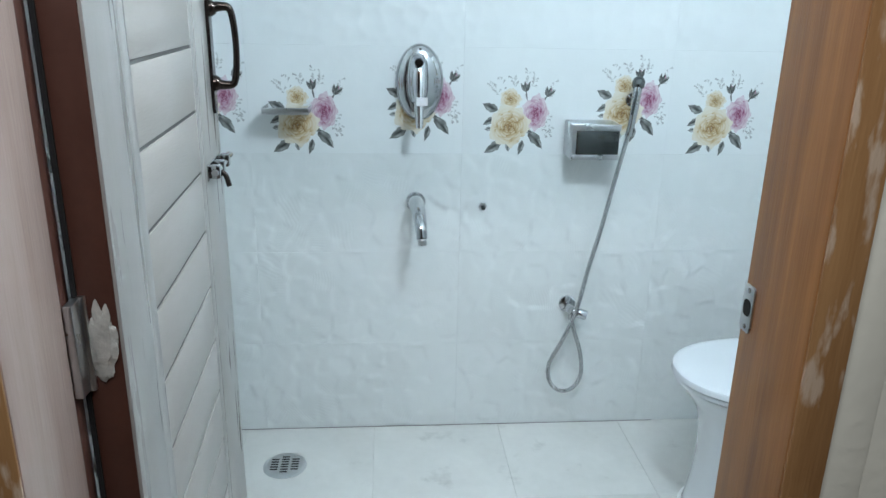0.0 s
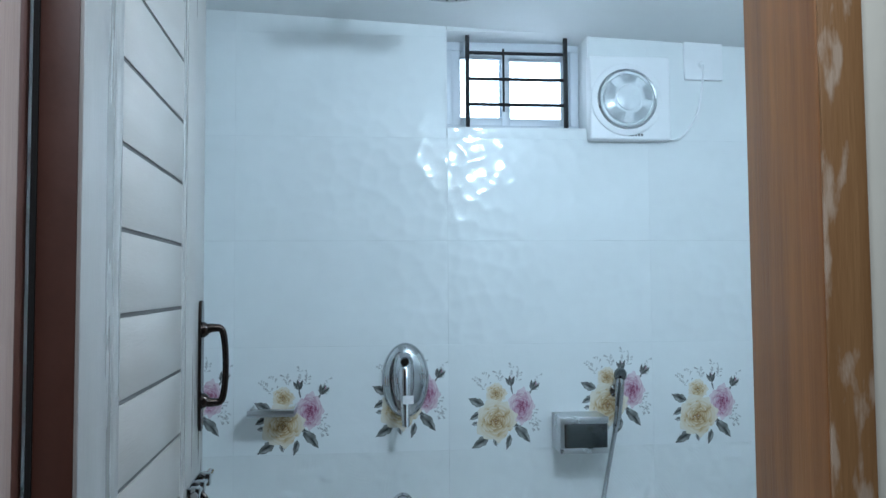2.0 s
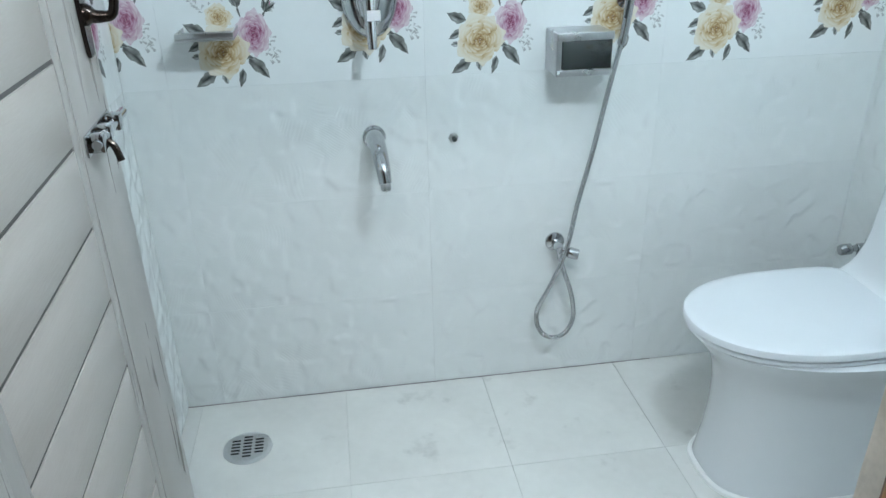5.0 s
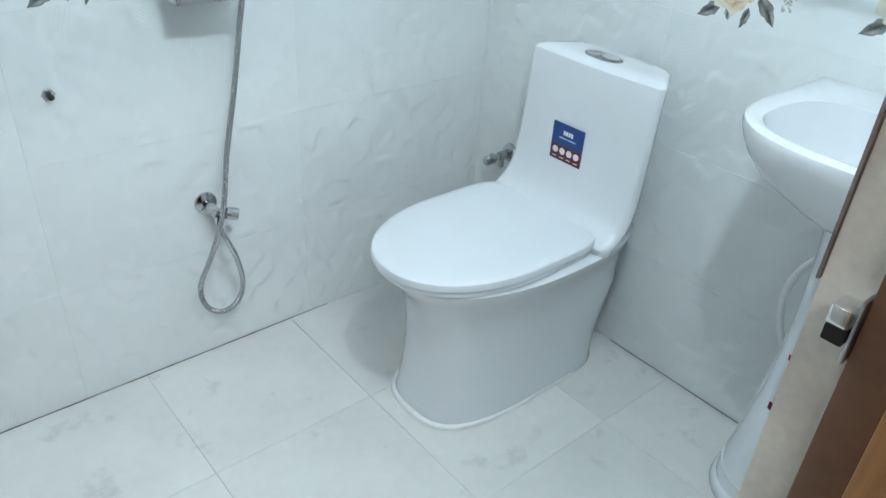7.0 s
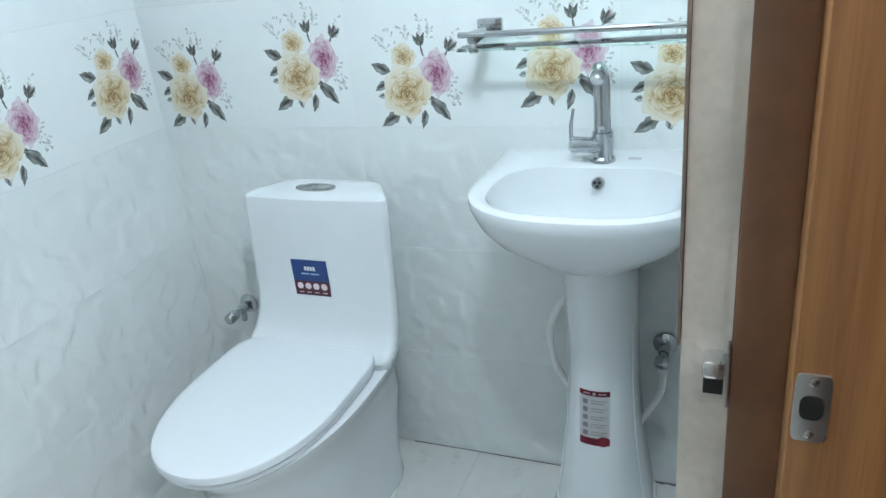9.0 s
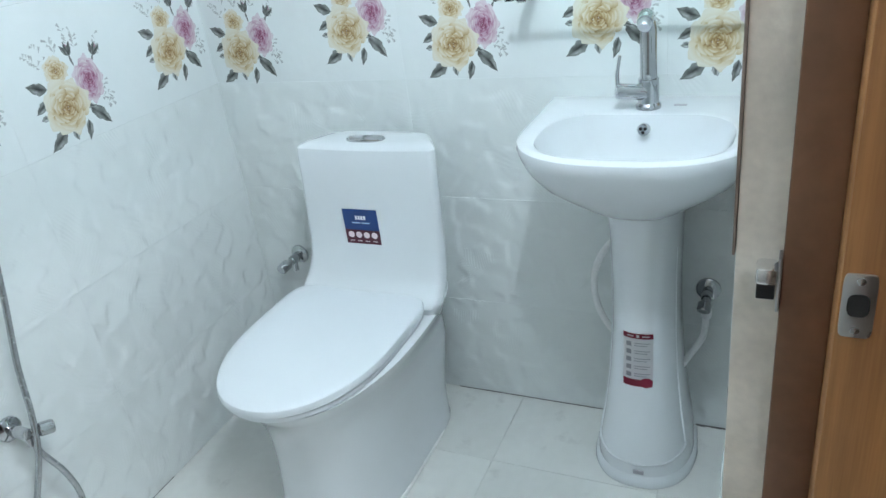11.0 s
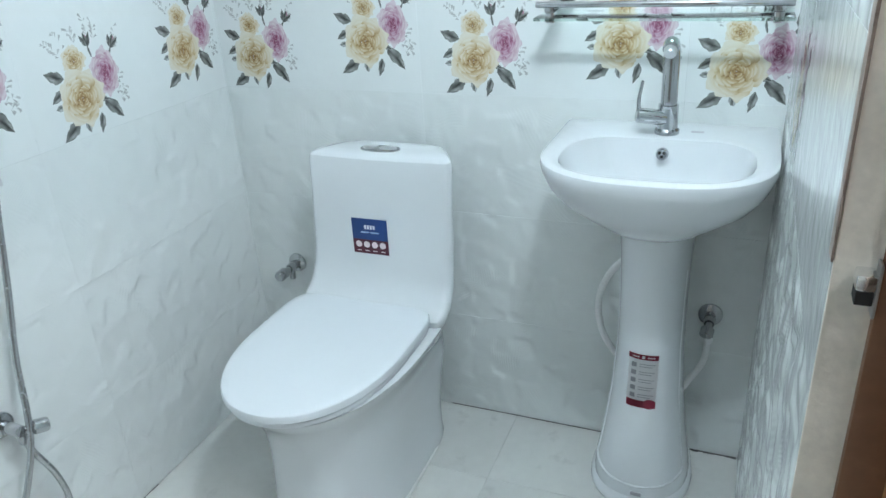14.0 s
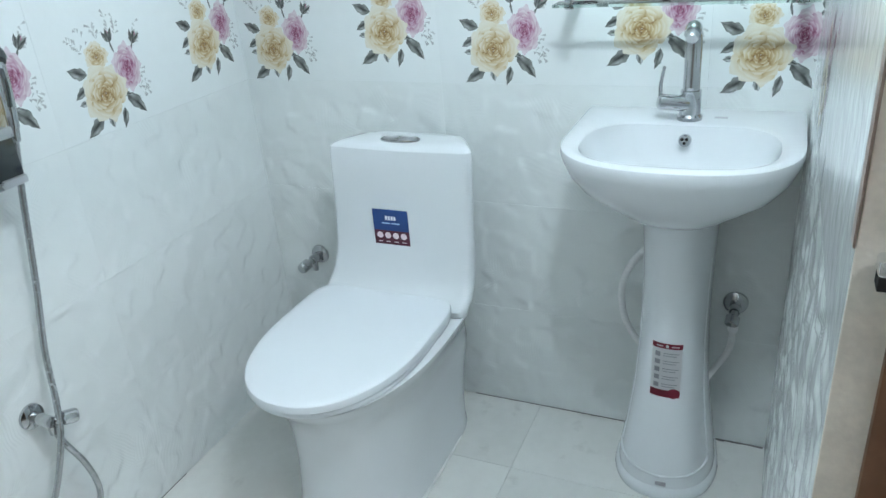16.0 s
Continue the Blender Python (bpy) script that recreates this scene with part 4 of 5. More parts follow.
PED = ((0.004, -0.247, 0.108), (0.012, -0.252, 0.112), (0.05, -0.250, 0.110), (0.09, -0.245, 0.104), (0.16, -0.232, 0.093), (0.26, -0.218, 0.081), (0.38, -0.208, 0.074), (0.50, -0.206, 0.073), (0.60, -0.212, 0.075), (0.66, -0.222, 0.079), (0.69, -0.236, 0.085))


def ped_at(z):
    for (z0, f0, h0), (z1, f1, h1) in zip(PED, PED[1:]):
        if z <= z1:
            t = (z - z0) / (z1 - z0)
            return f0 + (f1 - f0) * t, h0 + (h1 - h0) * t
    return PED[-1][1:]


def ped_half(z):
    return ped_at(z)[1]


def on_ped(y, z, lift):
    """The front of the pedestal at a height."""
    f, h = ped_at(z)
    c = max(-1, min(1, (y - BY + 0.003) / h))
    c = math.copysign(abs(c) ** (1 / 0.85), c)
    side = -0.035 - (-0.035 - f) * 0.35
    return (side - (side - f) * math.sqrt(max(0, 1 - c * c)) ** 0.85 - lift, y, z)


def ped_ring(z, front, half, back=-0.035, n=22):
    pts = [(back, BY - 0.003 + half * 0.92, z)]
    side = back - (back - front) * 0.35
    for k in range(n + 1):
        a = math.pi * k / n
        pts.append((side - (side - front) * max(0, math.sin(a)) ** 0.85, BY - 0.003 + half * math.copysign(abs(math.cos(a)) ** 0.85, math.cos(a)), z))
    pts.append((back, BY - 0.003 - half * 0.92, z))
    return pts


part("column", loft([ped_ring(z, f, h) for z, f, h in PED]), M_CERAMIC, ped)
part("toe_rim", loft([ped_ring(z, f, h, -0.03) for z, f, h in ((0.0, -0.258, 0.118), (0.008, -0.261, 0.120), (0.022, -0.258, 0.117), (0.030, -0.251, 0.111))]), M_CERAMIC, ped)
for sgn in (-1, 1):
    line = []
    for k in range(26):
        t = k / 25
        z = 0.060 + 0.52 * t ** 1.5
        wid = 0.93 - 0.93 * max(0, (0.12 - t) / 0.12) ** 2.2
        line.append(on_ped(BY - 0.003 + sgn * wid * ped_half(z), z, 0.0008))
    part("moulded_ridge", tube(line, lambda s: 0.0035 * (1 - 0.6 * s), 8, steps=3), M_CERAMIC, ped)
part("foot_mark", box((-0.2565, BY - 0.020, 0.040), (-0.2530, BY + 0.004, 0.050), 0.0003), M_GREYINK, ped)
lab = thing("care_label", "white care label with red bands on the pedestal", "label")


def patch(y0, y1, z0, z1, lift):
    bm = bmesh.new()
    ny, nz = 8, 4
    g = [[bm.verts.new(on_ped(y0 + (y1 - y0) * i / ny, z0 + (z1 - z0) * j / nz, lift)) for i in range(ny + 1)] for j in range(nz + 1)]
    for j in range(nz):
        for i in range(ny):
            bm.faces.new((g[j][i], g[j][i + 1], g[j + 1][i + 1], g[j + 1][i]))
    bmesh.ops.solidify(bm, geom=bm.faces[:], thickness=0.0003)
    return bm


py0, py1 = BY - 0.033, BY + 0.031
part("sheet", patch(py0, py1, 0.262, 0.395, 0.0006), M_PAPER, lab)
part("top_band", patch(py0, py1, 0.382, 0.395, 0.0012), M_RED, lab, "red band")
part("bottom_band", patch(py0, py1, 0.262, 0.280, 0.0012), M_RED, lab, "red band")
bm = bmesh.new()
hub_ = bm.verts.new(on_ped(py0 + 0.013, 0.273, 0.0020))
rim_ = [bm.verts.new(on_ped(py0 + 0.013 + 0.0135 * math.cos(a), 0.273 + 0.0125 * math.sin(a), 0.0018)) for a in np.linspace(0, 2 * math.pi, 25)[:-1]]
for k in range(24):
    bm.faces.new((hub_, rim_[k], rim_[(k + 1) % 24]))
part("round_seal", bm, M_RED, lab, "round red seal")
part("warning_mark", patch(BY - 0.004, BY + 0.002, 0.385, 0.392, 0.0018), M_PAPER, lab)
for a, b in ((BY + 0.008, BY + 0.022), (BY - 0.026, BY - 0.010)):
    part("text_bar", patch(a, b, 0.387, 0.390, 0.0018), M_PINKINK, lab)
for k in range(5):
    z = 0.367 - 0.019 * k
    part("icon", patch(py1 - 0.018, py1 - 0.007, z - 0.005, z + 0.006, 0.0012), M_GREYINK, lab)
    for j in range(2):
        part("text_bar", patch(py0 + 0.006 + 0.006 * j, py1 - 0.024, z + 0.003 - 0.006 * j, z + 0.0045 - 0.006 * j, 0.0012), M_GREYINK, lab)
sup = thing("supply_hose", "white flexible supply hose under the basin", "hose", "supply hoses")
part("hose", tube([(-0.036, -1.270, 0.370), (-0.040, -1.270, 0.342), (-0.050, -1.265, 0.300), (-0.075, -1.240, 0.262), (-0.110, -1.215, 0.235)], 0.0075, 12), M_WHOSE, sup)
part("nut", rod((-0.036, -1.270, 0.378), (-0.037, -1.270, 0.346), 0.0115, 14), M_PLASTIC, sup)
sup2 = thing("supply_hose", "white flexible supply hose under the basin", "hose", "supply hoses")
part("hose", tube([(-0.060, BY + 0.030, 0.590), (-0.060, BY + 0.070, 0.550), (-0.058, BY + 0.110, 0.495), (-0.056, BY + 0.128, 0.425), (-0.058, BY + 0.114, 0.345), (-0.065, BY + 0.070, 0.285), (-0.080, BY + 0.020, 0.262)], 0.0080, 12), M_WHOSE, sup2)

# ------------------------------------------------------------------ glass shelf and mirror
gs = thing("glass_shelf", "clear glass shelf with chrome rail and brackets", "shelf")
glass_plate = part("glass_plate", box((-0.128, -1.360, 1.084), (-0.006, -0.879, 1.090), 0.001), M_SHELFGLASS, gs, "clear greenish glass")
glass_plate.visible_shadow = False
for y in (-0.912, -1.332):
    br = part("bracket", box((-0.016, y - 0.026, 1.098), (-0.001, y + 0.026, 1.130), 0.003), M_CHROME, gs)
    part("arm", box((-0.128, y - 0.010, 1.100), (-0.014, y + 0.010, 1.120), 0.003), M_CHROME, br)
    part("clamp", box((-0.124, y - 0.009, 1.0795), (-0.100, y + 0.009, 1.1005), 0.003), M_CHROME, br)
part("rail", rod((-0.128, -0.886, 1.116), (-0.128, -1.356, 1.116), 0.006, 16), M_CHROME, gs)

mir = thing("mirror", "wall mirror with beige printed border", "mirror")
part("glass", box((-0.012, -1.331, 1.200), (-0.003, -0.937, 1.800), 0.001), M_MIRROR, mir)
wav = []
for k in range(41):
    t = k / 40
    wav.append((-1.296 + 0.324 * t, 1.238 + 0.006 * math.sin(t * 23) + 0.004 * math.sin(t * 51 + 1)))
bm = bmesh.new()
for (ya, za), (yb, zb) in zip(wav, wav[1:]):
    box((-0.0140, ya, 1.2005), (-0.0122, yb, (za + zb) / 2), bm=bm)
for ya, yb in ((-1.3305, -1.296), (-0.972, -0.9375)):
    box((-0.0140, ya, 1.2005), (-0.0122, yb, 1.7995), bm=bm)
box((-0.0140, -1.296, 1.765), (-0.0122, -0.972, 1.7995), bm=bm)
border = part("border_print", bm, M_BEIGE, mir, "beige painted border")
part("vine_line", tube([(-0.0142, y, z) for y, z in wav], 0.0014, 6, smooth=False), M_DARK, border)
for k, (y, z, s) in enumerate(((-1.020, 1.222, 0.009), (-1.076, 1.224, 0.007), (-1.140, 1.222, 0.010), (-1.205, 1.226, 0.007), (-1.262, 1.226, 0.011), (-1.312, 1.240, 0.010), (-0.955, 1.300, 0.010))):
    bm = bmesh.new()
    for j in range(5):
        a = 2 * math.pi * j / 5 + k
        c = (y + s * 0.6 * math.cos(a), z + s * 0.6 * math.sin(a))
        prism(oval(c[0], c[1], s * 0.5, s * 0.38, 10), -0.0139, -0.0147, "x", bm=bm)
    part("leaf_print", bm, M_LEAFPRINT, border)
for y, z in ((-0.985, 1.218), (-1.024, 1.236)):
    part("curl_print", tube([(-0.0144, y + 0.012 * math.cos(a), z + 0.013 * math.sin(a)) for a in np.linspace(2.6, 6.6, 16)], lambda s: 0.0045 * math.sin(math.pi * s) + 0.0008, 8, smooth=False), M_DARK, border)
for y in (-1.009, -1.259):
    clip = thing("mirror_clip", "small clear mirror clip with a screw", "clip", "mirror clips")
    part("tab", prism(oval(y, 1.193, 0.008, 0.013, 20, 2.6), -0.001, -0.016, "x", 0.001), M_PLASTIC, clip)
    part("screw", lathe((-0.0155, y, 1.190), (-0.018, y, 1.190), [(0, 0.0035), (1, 0.003)], 12), M_DSTEEL, clip)

# ------------------------------------------------------------------ printed roses


CREAM = ((0.20, 0.11, 0.045), (0.38, 0.245, 0.11), (0.56, 0.43, 0.25), (0.69, 0.60, 0.44), (0.75, 0.72, 0.63))
PINK = ((0.16, 0.035, 0.075), (0.30, 0.10, 0.17), (0.46, 0.26, 0.35), (0.57, 0.41, 0.48), (0.71, 0.63, 0.67))
GREY = ((0.035, 0.038, 0.036), (0.10, 0.105, 0.10), (0.20, 0.21, 0.20), (0.33, 0.34, 0.33), (0.58, 0.60, 0.60))


class Print:
    """Flat shapes of ink laid one over the other in the plane y = -h."""

    def __init__(self):
        self.v, self.f, self.c, self.h = [], [], [], 0.0001

    def sheet(self, rows, tones):
        """rows of (x, z), with a colour for each."""
        self.h += 0.000003
        k, w = len(self.v), len(rows[0])
        for r, t in zip(rows, tones):
            for (x, z), c in zip(r, t):
                self.v.append((x, -self.h, z))
                self.c.append((*c, 1))
        for a in range(len(rows) - 1):
            for b in range(w - 1):
                self.f.append((k + a * w + b, k + a * w + b + 1, k + (a + 1) * w + b + 1, k + (a + 1) * w + b))


def blend(tones, t):
    t = max(0.0, min(0.999, t)) * (len(tones) - 1)
    i = int(t)
    return tuple(a + (b - a) * (t - i) for a, b in zip(tones[i], tones[i + 1]))


def petal(pr, x, z, a, length, width, base, rim, tones, rnd, sx=1.0, sz=1.0, ox=0.0, oz=0.0):
    """A petal from its deep base to its pale, ruffled rim."""
    rows, cols = [], []
    ph = rnd.uniform(0, 6)
    for i in range(6):
        t = i / 5
        w = width * 0.5 * math.sqrt(max(0.02, math.sin(math.pi * (0.14 + 0.80 * t))))
        row, col = [], []
        lip = 0.16 * (0 < i < 5 and i == 4) - 0.10 * (i == 5)
        for j in range(7):
            q = -1 + j / 3
            u = length * t * (1 - 0.26 * q * q * t) * (1 + 0.05 * t * math.sin(4 * q + ph))
            px, pz = x + u * math.cos(a) - w * q * math.sin(a), z + u * math.sin(a) + w * q * math.cos(a)
            row.append((ox + (px - ox) * sx, oz + (pz - oz) * sz))
            col.append(blend(tones, base + (rim - base) * t ** 0.8 + 0.05 * math.sin(7 * q + ph) * (1 - t) - 0.14 * (abs(q) > 0.9 and base < 0.5) + lip * (abs(q) < 0.9)))
        rows.append(row), cols.append(col)
    pr.sheet(rows, cols)


def rose_ink(pr, rnd, cx, cz, r, tones, sx=1.0, sz=1.0):
    """A full-blown rose: broad pale petals outside, tighter and deeper ones towards a coiled heart."""
    rings = ((8, 0.42, 0.58, 0.80, 0.55, 1.0), (7, 0.40, 0.42, 0.74, 0.30, 0.92), (7, 0.32, 0.36, 0.62, 0.20, 0.84), (6, 0.25, 0.28, 0.54, 0.12, 0.76), (6, 0.18, 0.23, 0.42, 0.05, 0.70), (5, 0.12, 0.18, 0.34, 0.0, 0.62), (4, 0.06, 0.14, 0.25, 0.0, 0.55), (3, 0.01, 0.09, 0.15, 0.0, 0.42))
    for k, (n, rr, ln, wd, base, rim) in enumerate(rings):
        turn = rnd.uniform(0, 6)
        for i in range(n):
            a = 2 * math.pi * i / n + turn + rnd.uniform(-0.2, 0.2)
            s = rnd.uniform(0.9, 1.1)
            # the light falls on the print's upper left: lower right petals are drawn deeper
            drawn = 0.07 * math.cos(a + 0.8) * (k < 5)
            petal(pr, cx + r * rr * math.cos(a), cz + r * rr * math.sin(a), a + rnd.uniform(-0.35, 0.35), r * ln * s, r * wd * s, base - drawn, rim - drawn + rnd.uniform(-0.05, 0.03), tones, rnd, sx, sz, cx, cz)


def leaf(pr, x, z, a, length, width, rnd, tone=0.0):
    """A pointed leaf with a dark vein and uneven grey halves."""
    a = radians(a)
    rows, cols = [], []
    ph = rnd.uniform(0, 6)
    for i in range(9):
        t = i / 8
        w = width * 0.42 * math.sin(math.pi * t ** 0.75) * (1 + 0.14 * math.sin(19 * t + ph))
        bend = 0.10 * length * math.sin(math.pi * t)
        row, col = [], []
        for q in (-1, -0.5, -0.08, 0.08, 0.5, 1):
            u, ww = t * length, w * q + bend * 0.4
            row.append((x + u * math.cos(a) - ww * math.sin(a), z + u * math.sin(a) + ww * math.cos(a)))
            k = {-1: 0.50, -0.5: 0.42, -0.08: 0.12, 0.08: 0.30, 0.5: 0.62, 1: 0.45}[q]
            col.append(blend(GREY, k + tone + 0.22 * math.sin(9 * t + ph + 3 * q)))
        rows.append(row), cols.append(col)
    pr.sheet(rows, cols)


def motif(seed):
    """A spray of one large cream rose, a small one, a pink one, leaves, buds and dotted sprigs; the heart of the large rose at the origin."""
    rnd = random.Random(seed)
    pr = Print()
    for x, z, a, ln, wd in ((-0.034, 0.046, 158, 0.050, 0.030), (-0.044, 0.026, 214, 0.040, 0.022), (-0.052, -0.006, 190, 0.020, 0.016), (-0.022, -0.042, 216, 0.062, 0.032), (-0.006, -0.050, 285, 0.026, 0.018), (0.040, -0.040, 256, 0.046, 0.020), (0.056, -0.016, 311, 0.066, 0.034), (0.040, -0.010, 345, 0.030, 0.016)):
        leaf(pr, x, z, a, ln, wd, rnd, 0.22 if ln < 0.03 else 0.0)
    # pale dotted sprigs
    for x0, z0, a, ln in ((-0.030, 0.085, 124, 0.070), (-0.018, 0.100, 106, 0.056), (0.012, 0.108, 96, 0.048), (0.050, 0.118, 86, 0.056), (0.062, 0.110, 70, 0.052), (0.112, 0.092, 60, 0.058), (0.112, 0.082, 84, 0.052), (0.100, 0.010, 50, 0.040), (0.092, -0.006, 4, 0.050), (0.094, -0.018, -14, 0.040)):
        for k in range(7):
            t = (k + 0.6) / 7
            b = radians(a) + 0.35 * (t - 0.5)
            x, z = x0 + 0.68 * ln * t * math.cos(b), z0 + 0.68 * ln * t * math.sin(b)
            for sgn in (-1, 1):
                if rnd.random() < 0.62:
                    c = b + sgn * rnd.uniform(0.5, 1.1)
                    m, w = rnd.uniform(0.007, 0.014), rnd.uniform(0.004, 0.007)
                    tone = blend(GREY, rnd.uniform(0.84, 0.99))
                    tip = (x + m * math.cos(c), z + m * math.sin(c))
                    pr.sheet([[(x, z), (x, z)], [(tip[0] - w * 0.5 * math.sin(c), tip[1] + w * 0.5 * math.cos(c)), (tip[0] + w * 0.5 * math.sin(c), tip[1] - w * 0.5 * math.cos(c))]], [[tone] * 2] * 2)
    # buds on their stems
    for x, z, a in ((0.045, 0.104, 98), (0.108, 0.090, 62)):
        c = radians(a)
        leaf(pr, x - 0.030 * math.cos(c), z - 0.030 * math.sin(c), a, 0.034, 0.006, rnd)
        petal(pr, x, z - 0.002, c, 0.022, 0.017, 0.05, 0.35, PINK, rnd)
        for d in (28, -26, 4):
            leaf(pr, x - 0.006 * math.cos(c), z - 0.006 * math.sin(c), a + d, 0.031, 0.013, rnd, -0.12)
    rose_ink(pr, rnd, 0.074, 0.040, 0.047, PINK, 0.86, 1.12)
    rose_ink(pr, rnd, 0.000, 0.078, 0.033, CREAM, 1.0, 0.95)
    rose_ink(pr, rnd, 0.0, 0.0, 0.064, CREAM, 0.98, 1.0)
    me = bpy.data.meshes.new("rose_print")
    me.from_pydata(pr.v, [], pr.f)
    ink = me.color_attributes.new("ink", "FLOAT_COLOR", "POINT")
    ink.data.foreach_set("color", [c for q in pr.c for c in q])
    me.materials.append(M_PRINT)
    return me


ROSE = motif(4)
CUT_ROSE = {}


def cut_rose(lo, hi):
    """The print between two edges of its tile."""
    if lo < -0.085 and hi > 0.15:
        return ROSE
    key = (round(lo, 3), round(hi, 3))
    if key not in CUT_ROSE:
        me = ROSE.copy()
        bm = bmesh.new()
        bm.from_mesh(me)
        for x, side in ((lo, -1), (hi, 1)):
            bmesh.ops.bisect_plane(bm, geom=bm.verts[:] + bm.edges[:] + bm.faces[:], plane_co=(x, 0, 0), plane_no=(side, 0, 0), clear_outer=True)
        bm.to_mesh(me)
        bm.free()
        CUT_ROSE[key] = me
    return CUT_ROSE[key]

# ------------------------------------------------------------------ tiles
TW, TH, GAP = 0.6045, 0.300, 0.00025
TILE_MESH = {}
ROSE_LOW, ROSE_HIGH = (0.136, 0.081), (0.466, 0.121)


def relief(u, v, w, h, kind, seed):
    """Height of the glaze over a tile: tilted facets below, round dimples above."""
    rng = np.random.default_rng(seed)
    cell = 0.062 if kind == "facets" else 0.050
    gu, gv = np.meshgrid(np.arange(-cell, w + 2 * cell, cell), np.arange(-cell, h + 2 * cell, cell * 0.85), indexing="ij")
    pu = (gu + rng.uniform(-0.48, 0.48, gu.shape) * cell).ravel()
    pv = (gv + rng.uniform(-0.48, 0.48, gu.shape) * cell).ravel()
    du, dv = u.ravel()[:, None] - pu, v.ravel()[:, None] - pv
    d2 = du * du + dv * dv
    near = d2.argmin(1)
    rows = np.arange(len(near))
    if kind == "facets":
        a, k = rng.uniform(0, 2 * math.pi, pu.size), rng.uniform(0.03, 0.115, pu.size)
        z = du[rows, near] * (np.cos(a) * k)[near] + dv[rows, near] * (np.sin(a) * k)[near]
        z = (z + rng.uniform(-0.0005, 0.0005, pu.size)[near]).reshape(u.shape)
        for _ in range(1):
            q = np.pad(z, 1, mode="edge")
            z = (q[1:-1, 1:-1] * 2 + q[:-2, 1:-1] + q[2:, 1:-1] + q[1:-1, :-2] + q[1:-1, 2:]) / 6
    else:
        z = (1.5 * d2[rows, near] - 0.0007).reshape(u.shape)
    edge = np.minimum(np.minimum(u, w - u), np.minimum(v, h - v))
    return np.clip(z, -0.0022, 0.0022) * np.clip(edge / 0.008, 0, 1)


def tile_mesh(w, h, mat, t=0.010, variant=0):
    kind = "facets" if mat is M_LOWER else "dimples" if mat is M_UPPER else ""
    key = (round(w, 4), round(h, 4), mat.name, variant if kind else 0)
    if key not in TILE_MESH:
        if not kind:
            TILE_MESH[key] = mesh_of(box((0, -t, 0), (w, 0, h), 0.00015, 1), "wall_tile", mat)
            return TILE_MESH[key]
        nu, nv = max(3, round(w / 0.0062)), max(3, round(h / 0.0062))
        u, v = np.meshgrid(np.linspace(0, w, nu), np.linspace(0, h, nv), indexing="ij")
        y = -t - relief(u, v, w, h, kind, 100 + variant * 7 + int(w * 1000) + (5 if kind == "facets" else 0))
        verts = np.stack([u, y, v], -1).reshape(-1, 3)
        idx = np.arange(nu * nv).reshape(nu, nv)
        faces = np.stack([idx[:-1, :-1], idx[1:, :-1], idx[1:, 1:], idx[:-1, 1:]], -1).reshape(-1, 4).tolist()
        # the four sides and the back
        ring = [*idx[:, 0], *idx[-1, 1:], *idx[-2::-1, -1], *idx[0, -2:0:-1]]
        base = len(verts)
        verts = verts.tolist() + [(verts[i][0], 0.0, verts[i][2]) for i in ring]
        n = len(ring)
        faces += [(ring[i], base + i, base + (i + 1) % n, ring[(i + 1) % n]) for i in range(n)]
        faces.append([base + i for i in range(n)])
        me = bpy.data.meshes.new("wall_tile")
        me.from_pydata(verts, [], faces)
        me.materials.append(mat)
        me.shade_smooth()
        me.set_sharp_from_angle(angle=radians(40))
        TILE_MESH[key] = me
    return TILE_MESH[key]


def tile_wall(parent, length, offset, m, holes=(), top=ZC + 0.02):
    """Tiles along a wall; u runs to the right as one faces it, and the seams stand at offset + k * TW."""
    k0 = math.floor(-offset / TW) - 1
    for row in range(8):
        z0, z1 = row * TH, min(top, (row + 1) * TH)
        mat = M_FLOWER if row == 3 else (M_LOWER if row < 3 else M_UPPER)
        for k in range(k0, k0 + 6):
            u0, u1 = max(0, offset + k * TW), min(length, offset + (k + 1) * TW)
            if u1 - u0 < 0.004 or z1 - z0 < 0.004:
                continue
            pieces = [(u0, u1, z0, z1)]
            for a, b, c, d in holes:
                cut = []
                for p, q, r, s in pieces:
                    if b <= p or a >= q or d <= r or c >= s:
                        cut.append((p, q, r, s))
                        continue
                    if a > p:
                        cut.append((p, a, r, s))
                    if b < q:
                        cut.append((b, q, r, s))
                    if c > r:
                        cut.append((max(p, a), min(q, b), r, c))
                    if d < s:
                        cut.append((max(p, a), min(q, b), d, s))
                pieces = cut
            for p, q, r, s in pieces:
                if q - p < 0.006 or s - r < 0.006:
                    continue
                ob = new("wall_tile", tile_mesh(q - p - GAP, s - r - GAP, mat, variant=(k * 3 + row * 5 + len(parent.name)) % 4))
                ob.parent = parent
                ob.matrix_local = m @ Matrix.Translation((p + GAP / 2, random.uniform(-0.0001, 0.0001), r + GAP / 2))
                if row == 3:
                    for fu, fz in (ROSE_LOW, ROSE_HIGH):
                        u = offset + k * TW + fu
                        if parent is wall_right and u > 1.1:
                            u, fz = u - 0.040, fz - 0.014
                        if parent is wall_front and not p + 0.085 < u < q - 0.16:
                            continue
                        if p - 0.10 < u < q + 0.07:
                            pr = new("rose_print", cut_rose(p - u + 0.0005, q - u - 0.0005))
                            pr.parent = ob
                            pr.location = (u - p - GAP / 2, -0.0101, 0.0 + fz - GAP / 2)


# back wall: u = x - XL
tile_wall(wall_back, -XL + 0.0095, -1.8175 - XL, Matrix.Translation((XL, 0.010, 0)), [(WX0 - XL, WX1 - XL, WZ0, WZ1)])
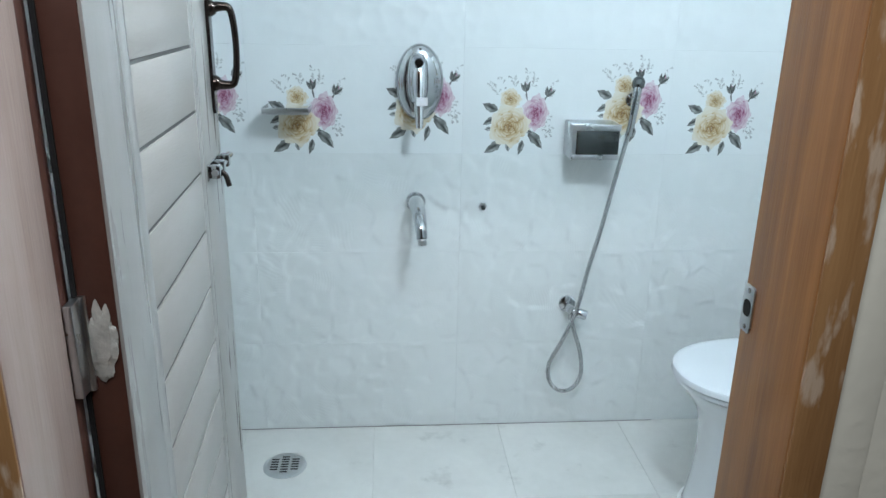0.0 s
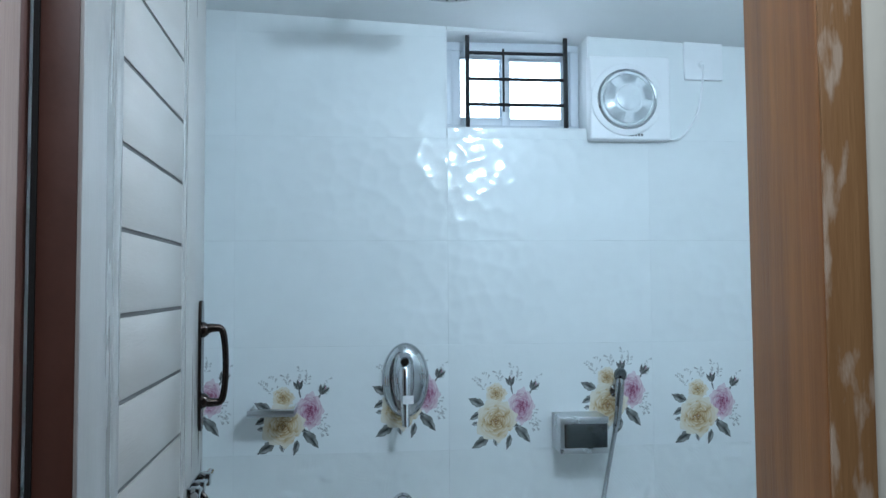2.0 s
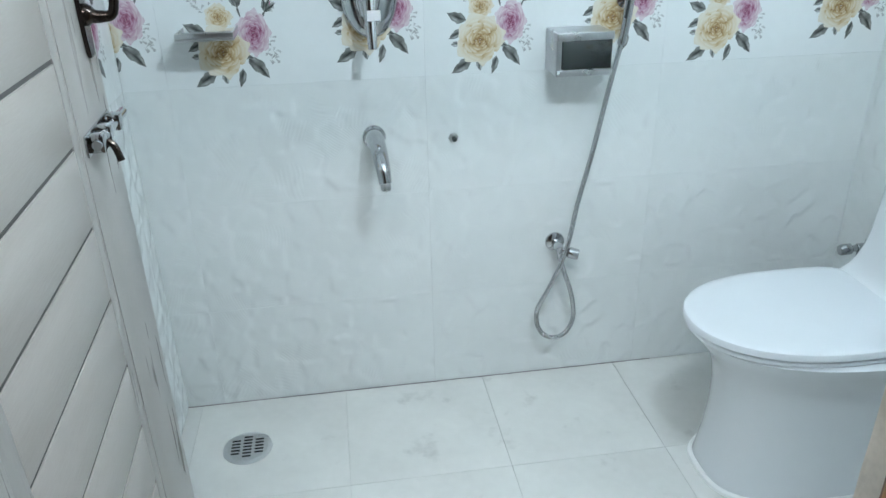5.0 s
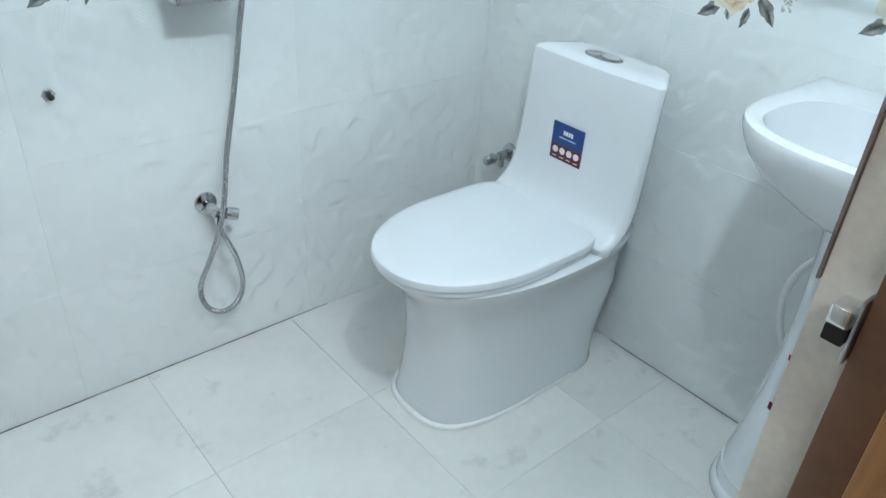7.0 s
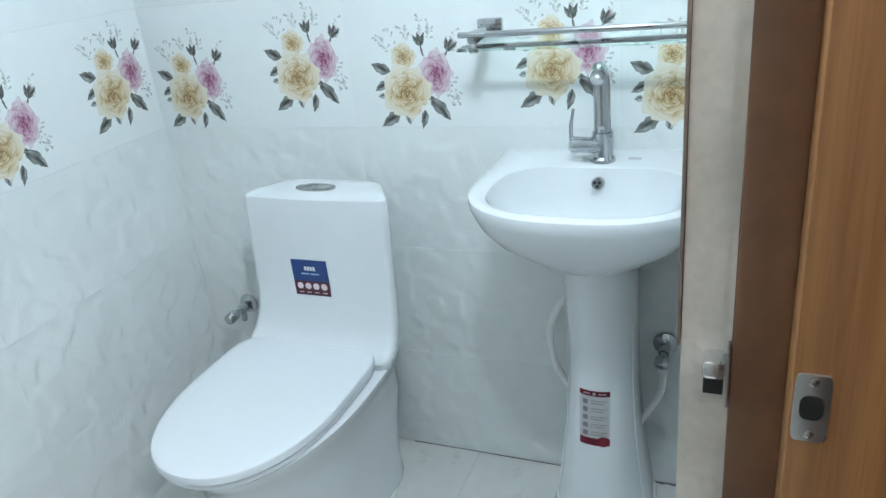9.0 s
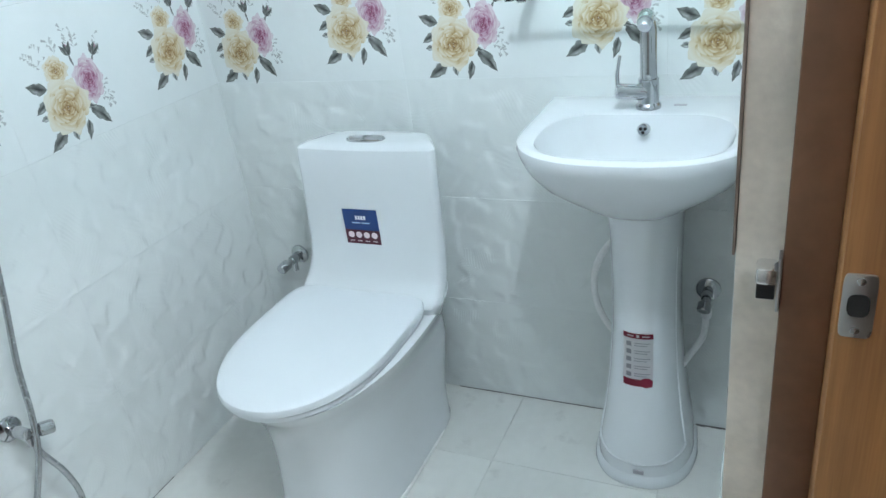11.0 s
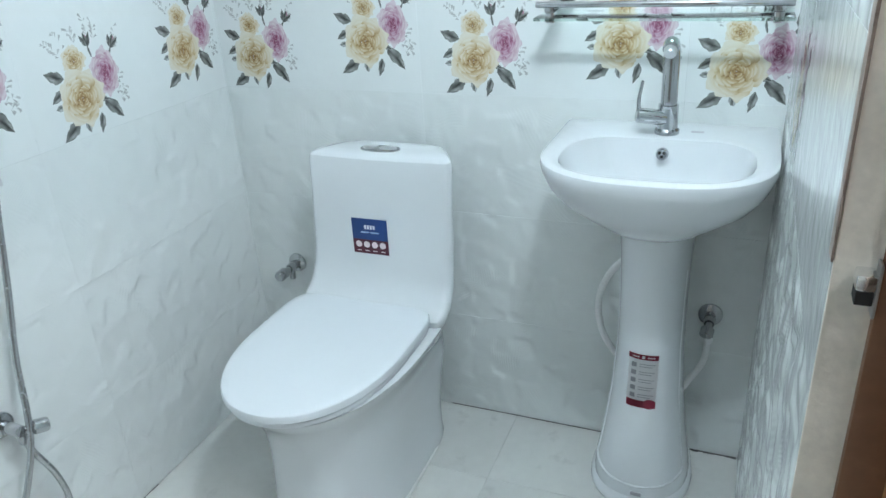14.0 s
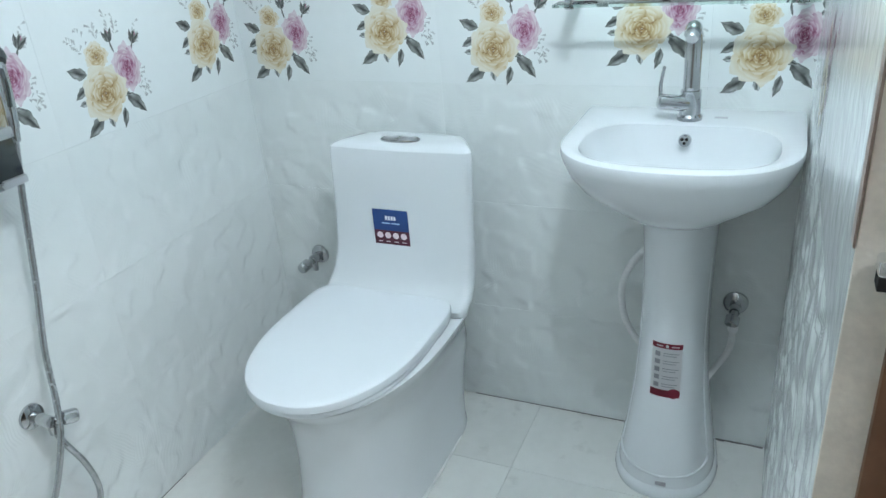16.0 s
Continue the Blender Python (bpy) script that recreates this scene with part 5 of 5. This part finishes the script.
# right wall: u = -y
tile_wall(wall_right, -YF + 0.0095, -0.036, Matrix.Translation((0.010, 0, 0)) @ Matrix.Rotation(-math.pi / 2, 4, "Z"))
# left wall: u = y - YF
tile_wall(wall_left, -YF, 0.10, Matrix.Translation((XL - 0.010, YF, 0)) @ Matrix.Rotation(math.pi / 2, 4, "Z"))
# front wall: u = -x, around the doorway
tile_wall(wall_front, -XL, 0.20, Matrix.Translation((0, YF - 0.010, 0)) @ Matrix.Rotation(math.pi, 4, "Z"), [(1.0171, -DX0 + 0.002, 0, DZ + 0.002)])
FT = 0.404
fmesh = {}
for i in range(-1, 5):
    for j in range(4):
        x0, x1 = max(XL, -1.880 + FT * i), min(-0.001, -1.880 + FT * (i + 1))
        y1, y0 = -0.390 - FT * (j - 1), -0.390 - FT * j
        y1, y0 = min(-0.001, y1), max(-1.47, y0)
        if x1 - x0 < 0.01 or y1 - y0 < 0.01:
            continue
        key = (round(x1 - x0, 3), round(y1 - y0, 3))
        if key not in fmesh:
            fmesh[key] = mesh_of(box((0, 0, -0.008), (x1 - x0 - 0.0007, y1 - y0 - 0.0007, 0), 0.0004, 1), "floor_tile", M_FLOOR)
        ob = new("floor_tile", fmesh[key])
        ob.parent = floor
        ob.location = (x0 + 0.00035, y0 + 0.00035, random.uniform(-0.0002, 0.0))
joint = bmesh.new()
jr = random.Random(8)
x = XL
while x < -0.55:
    w = jr.uniform(0.03, 0.16)
    box((x, -0.0022 - jr.uniform(0, 0.0014), 0.0004), (min(x + w, -0.55), -0.0006, 0.0012), bm=joint)
    x += w
y = -0.60
while y > -1.05:
    w = jr.uniform(0.03, 0.12)
    box((-0.0022 - jr.uniform(0, 0.0014), y - w, 0.0004), (-0.0006, y, 0.0012), bm=joint)
    y -= w
for k in range(9):
    y = YF + 0.004 + 0.013 * k
    box((-0.004 - jr.uniform(0, 0.004), y, 0.0004), (-0.0006, y + 0.013, 0.0014), bm=joint)
struct("floor_joint", joint, M_JOINT, "thin dark open joint between wall and floor", "trim")
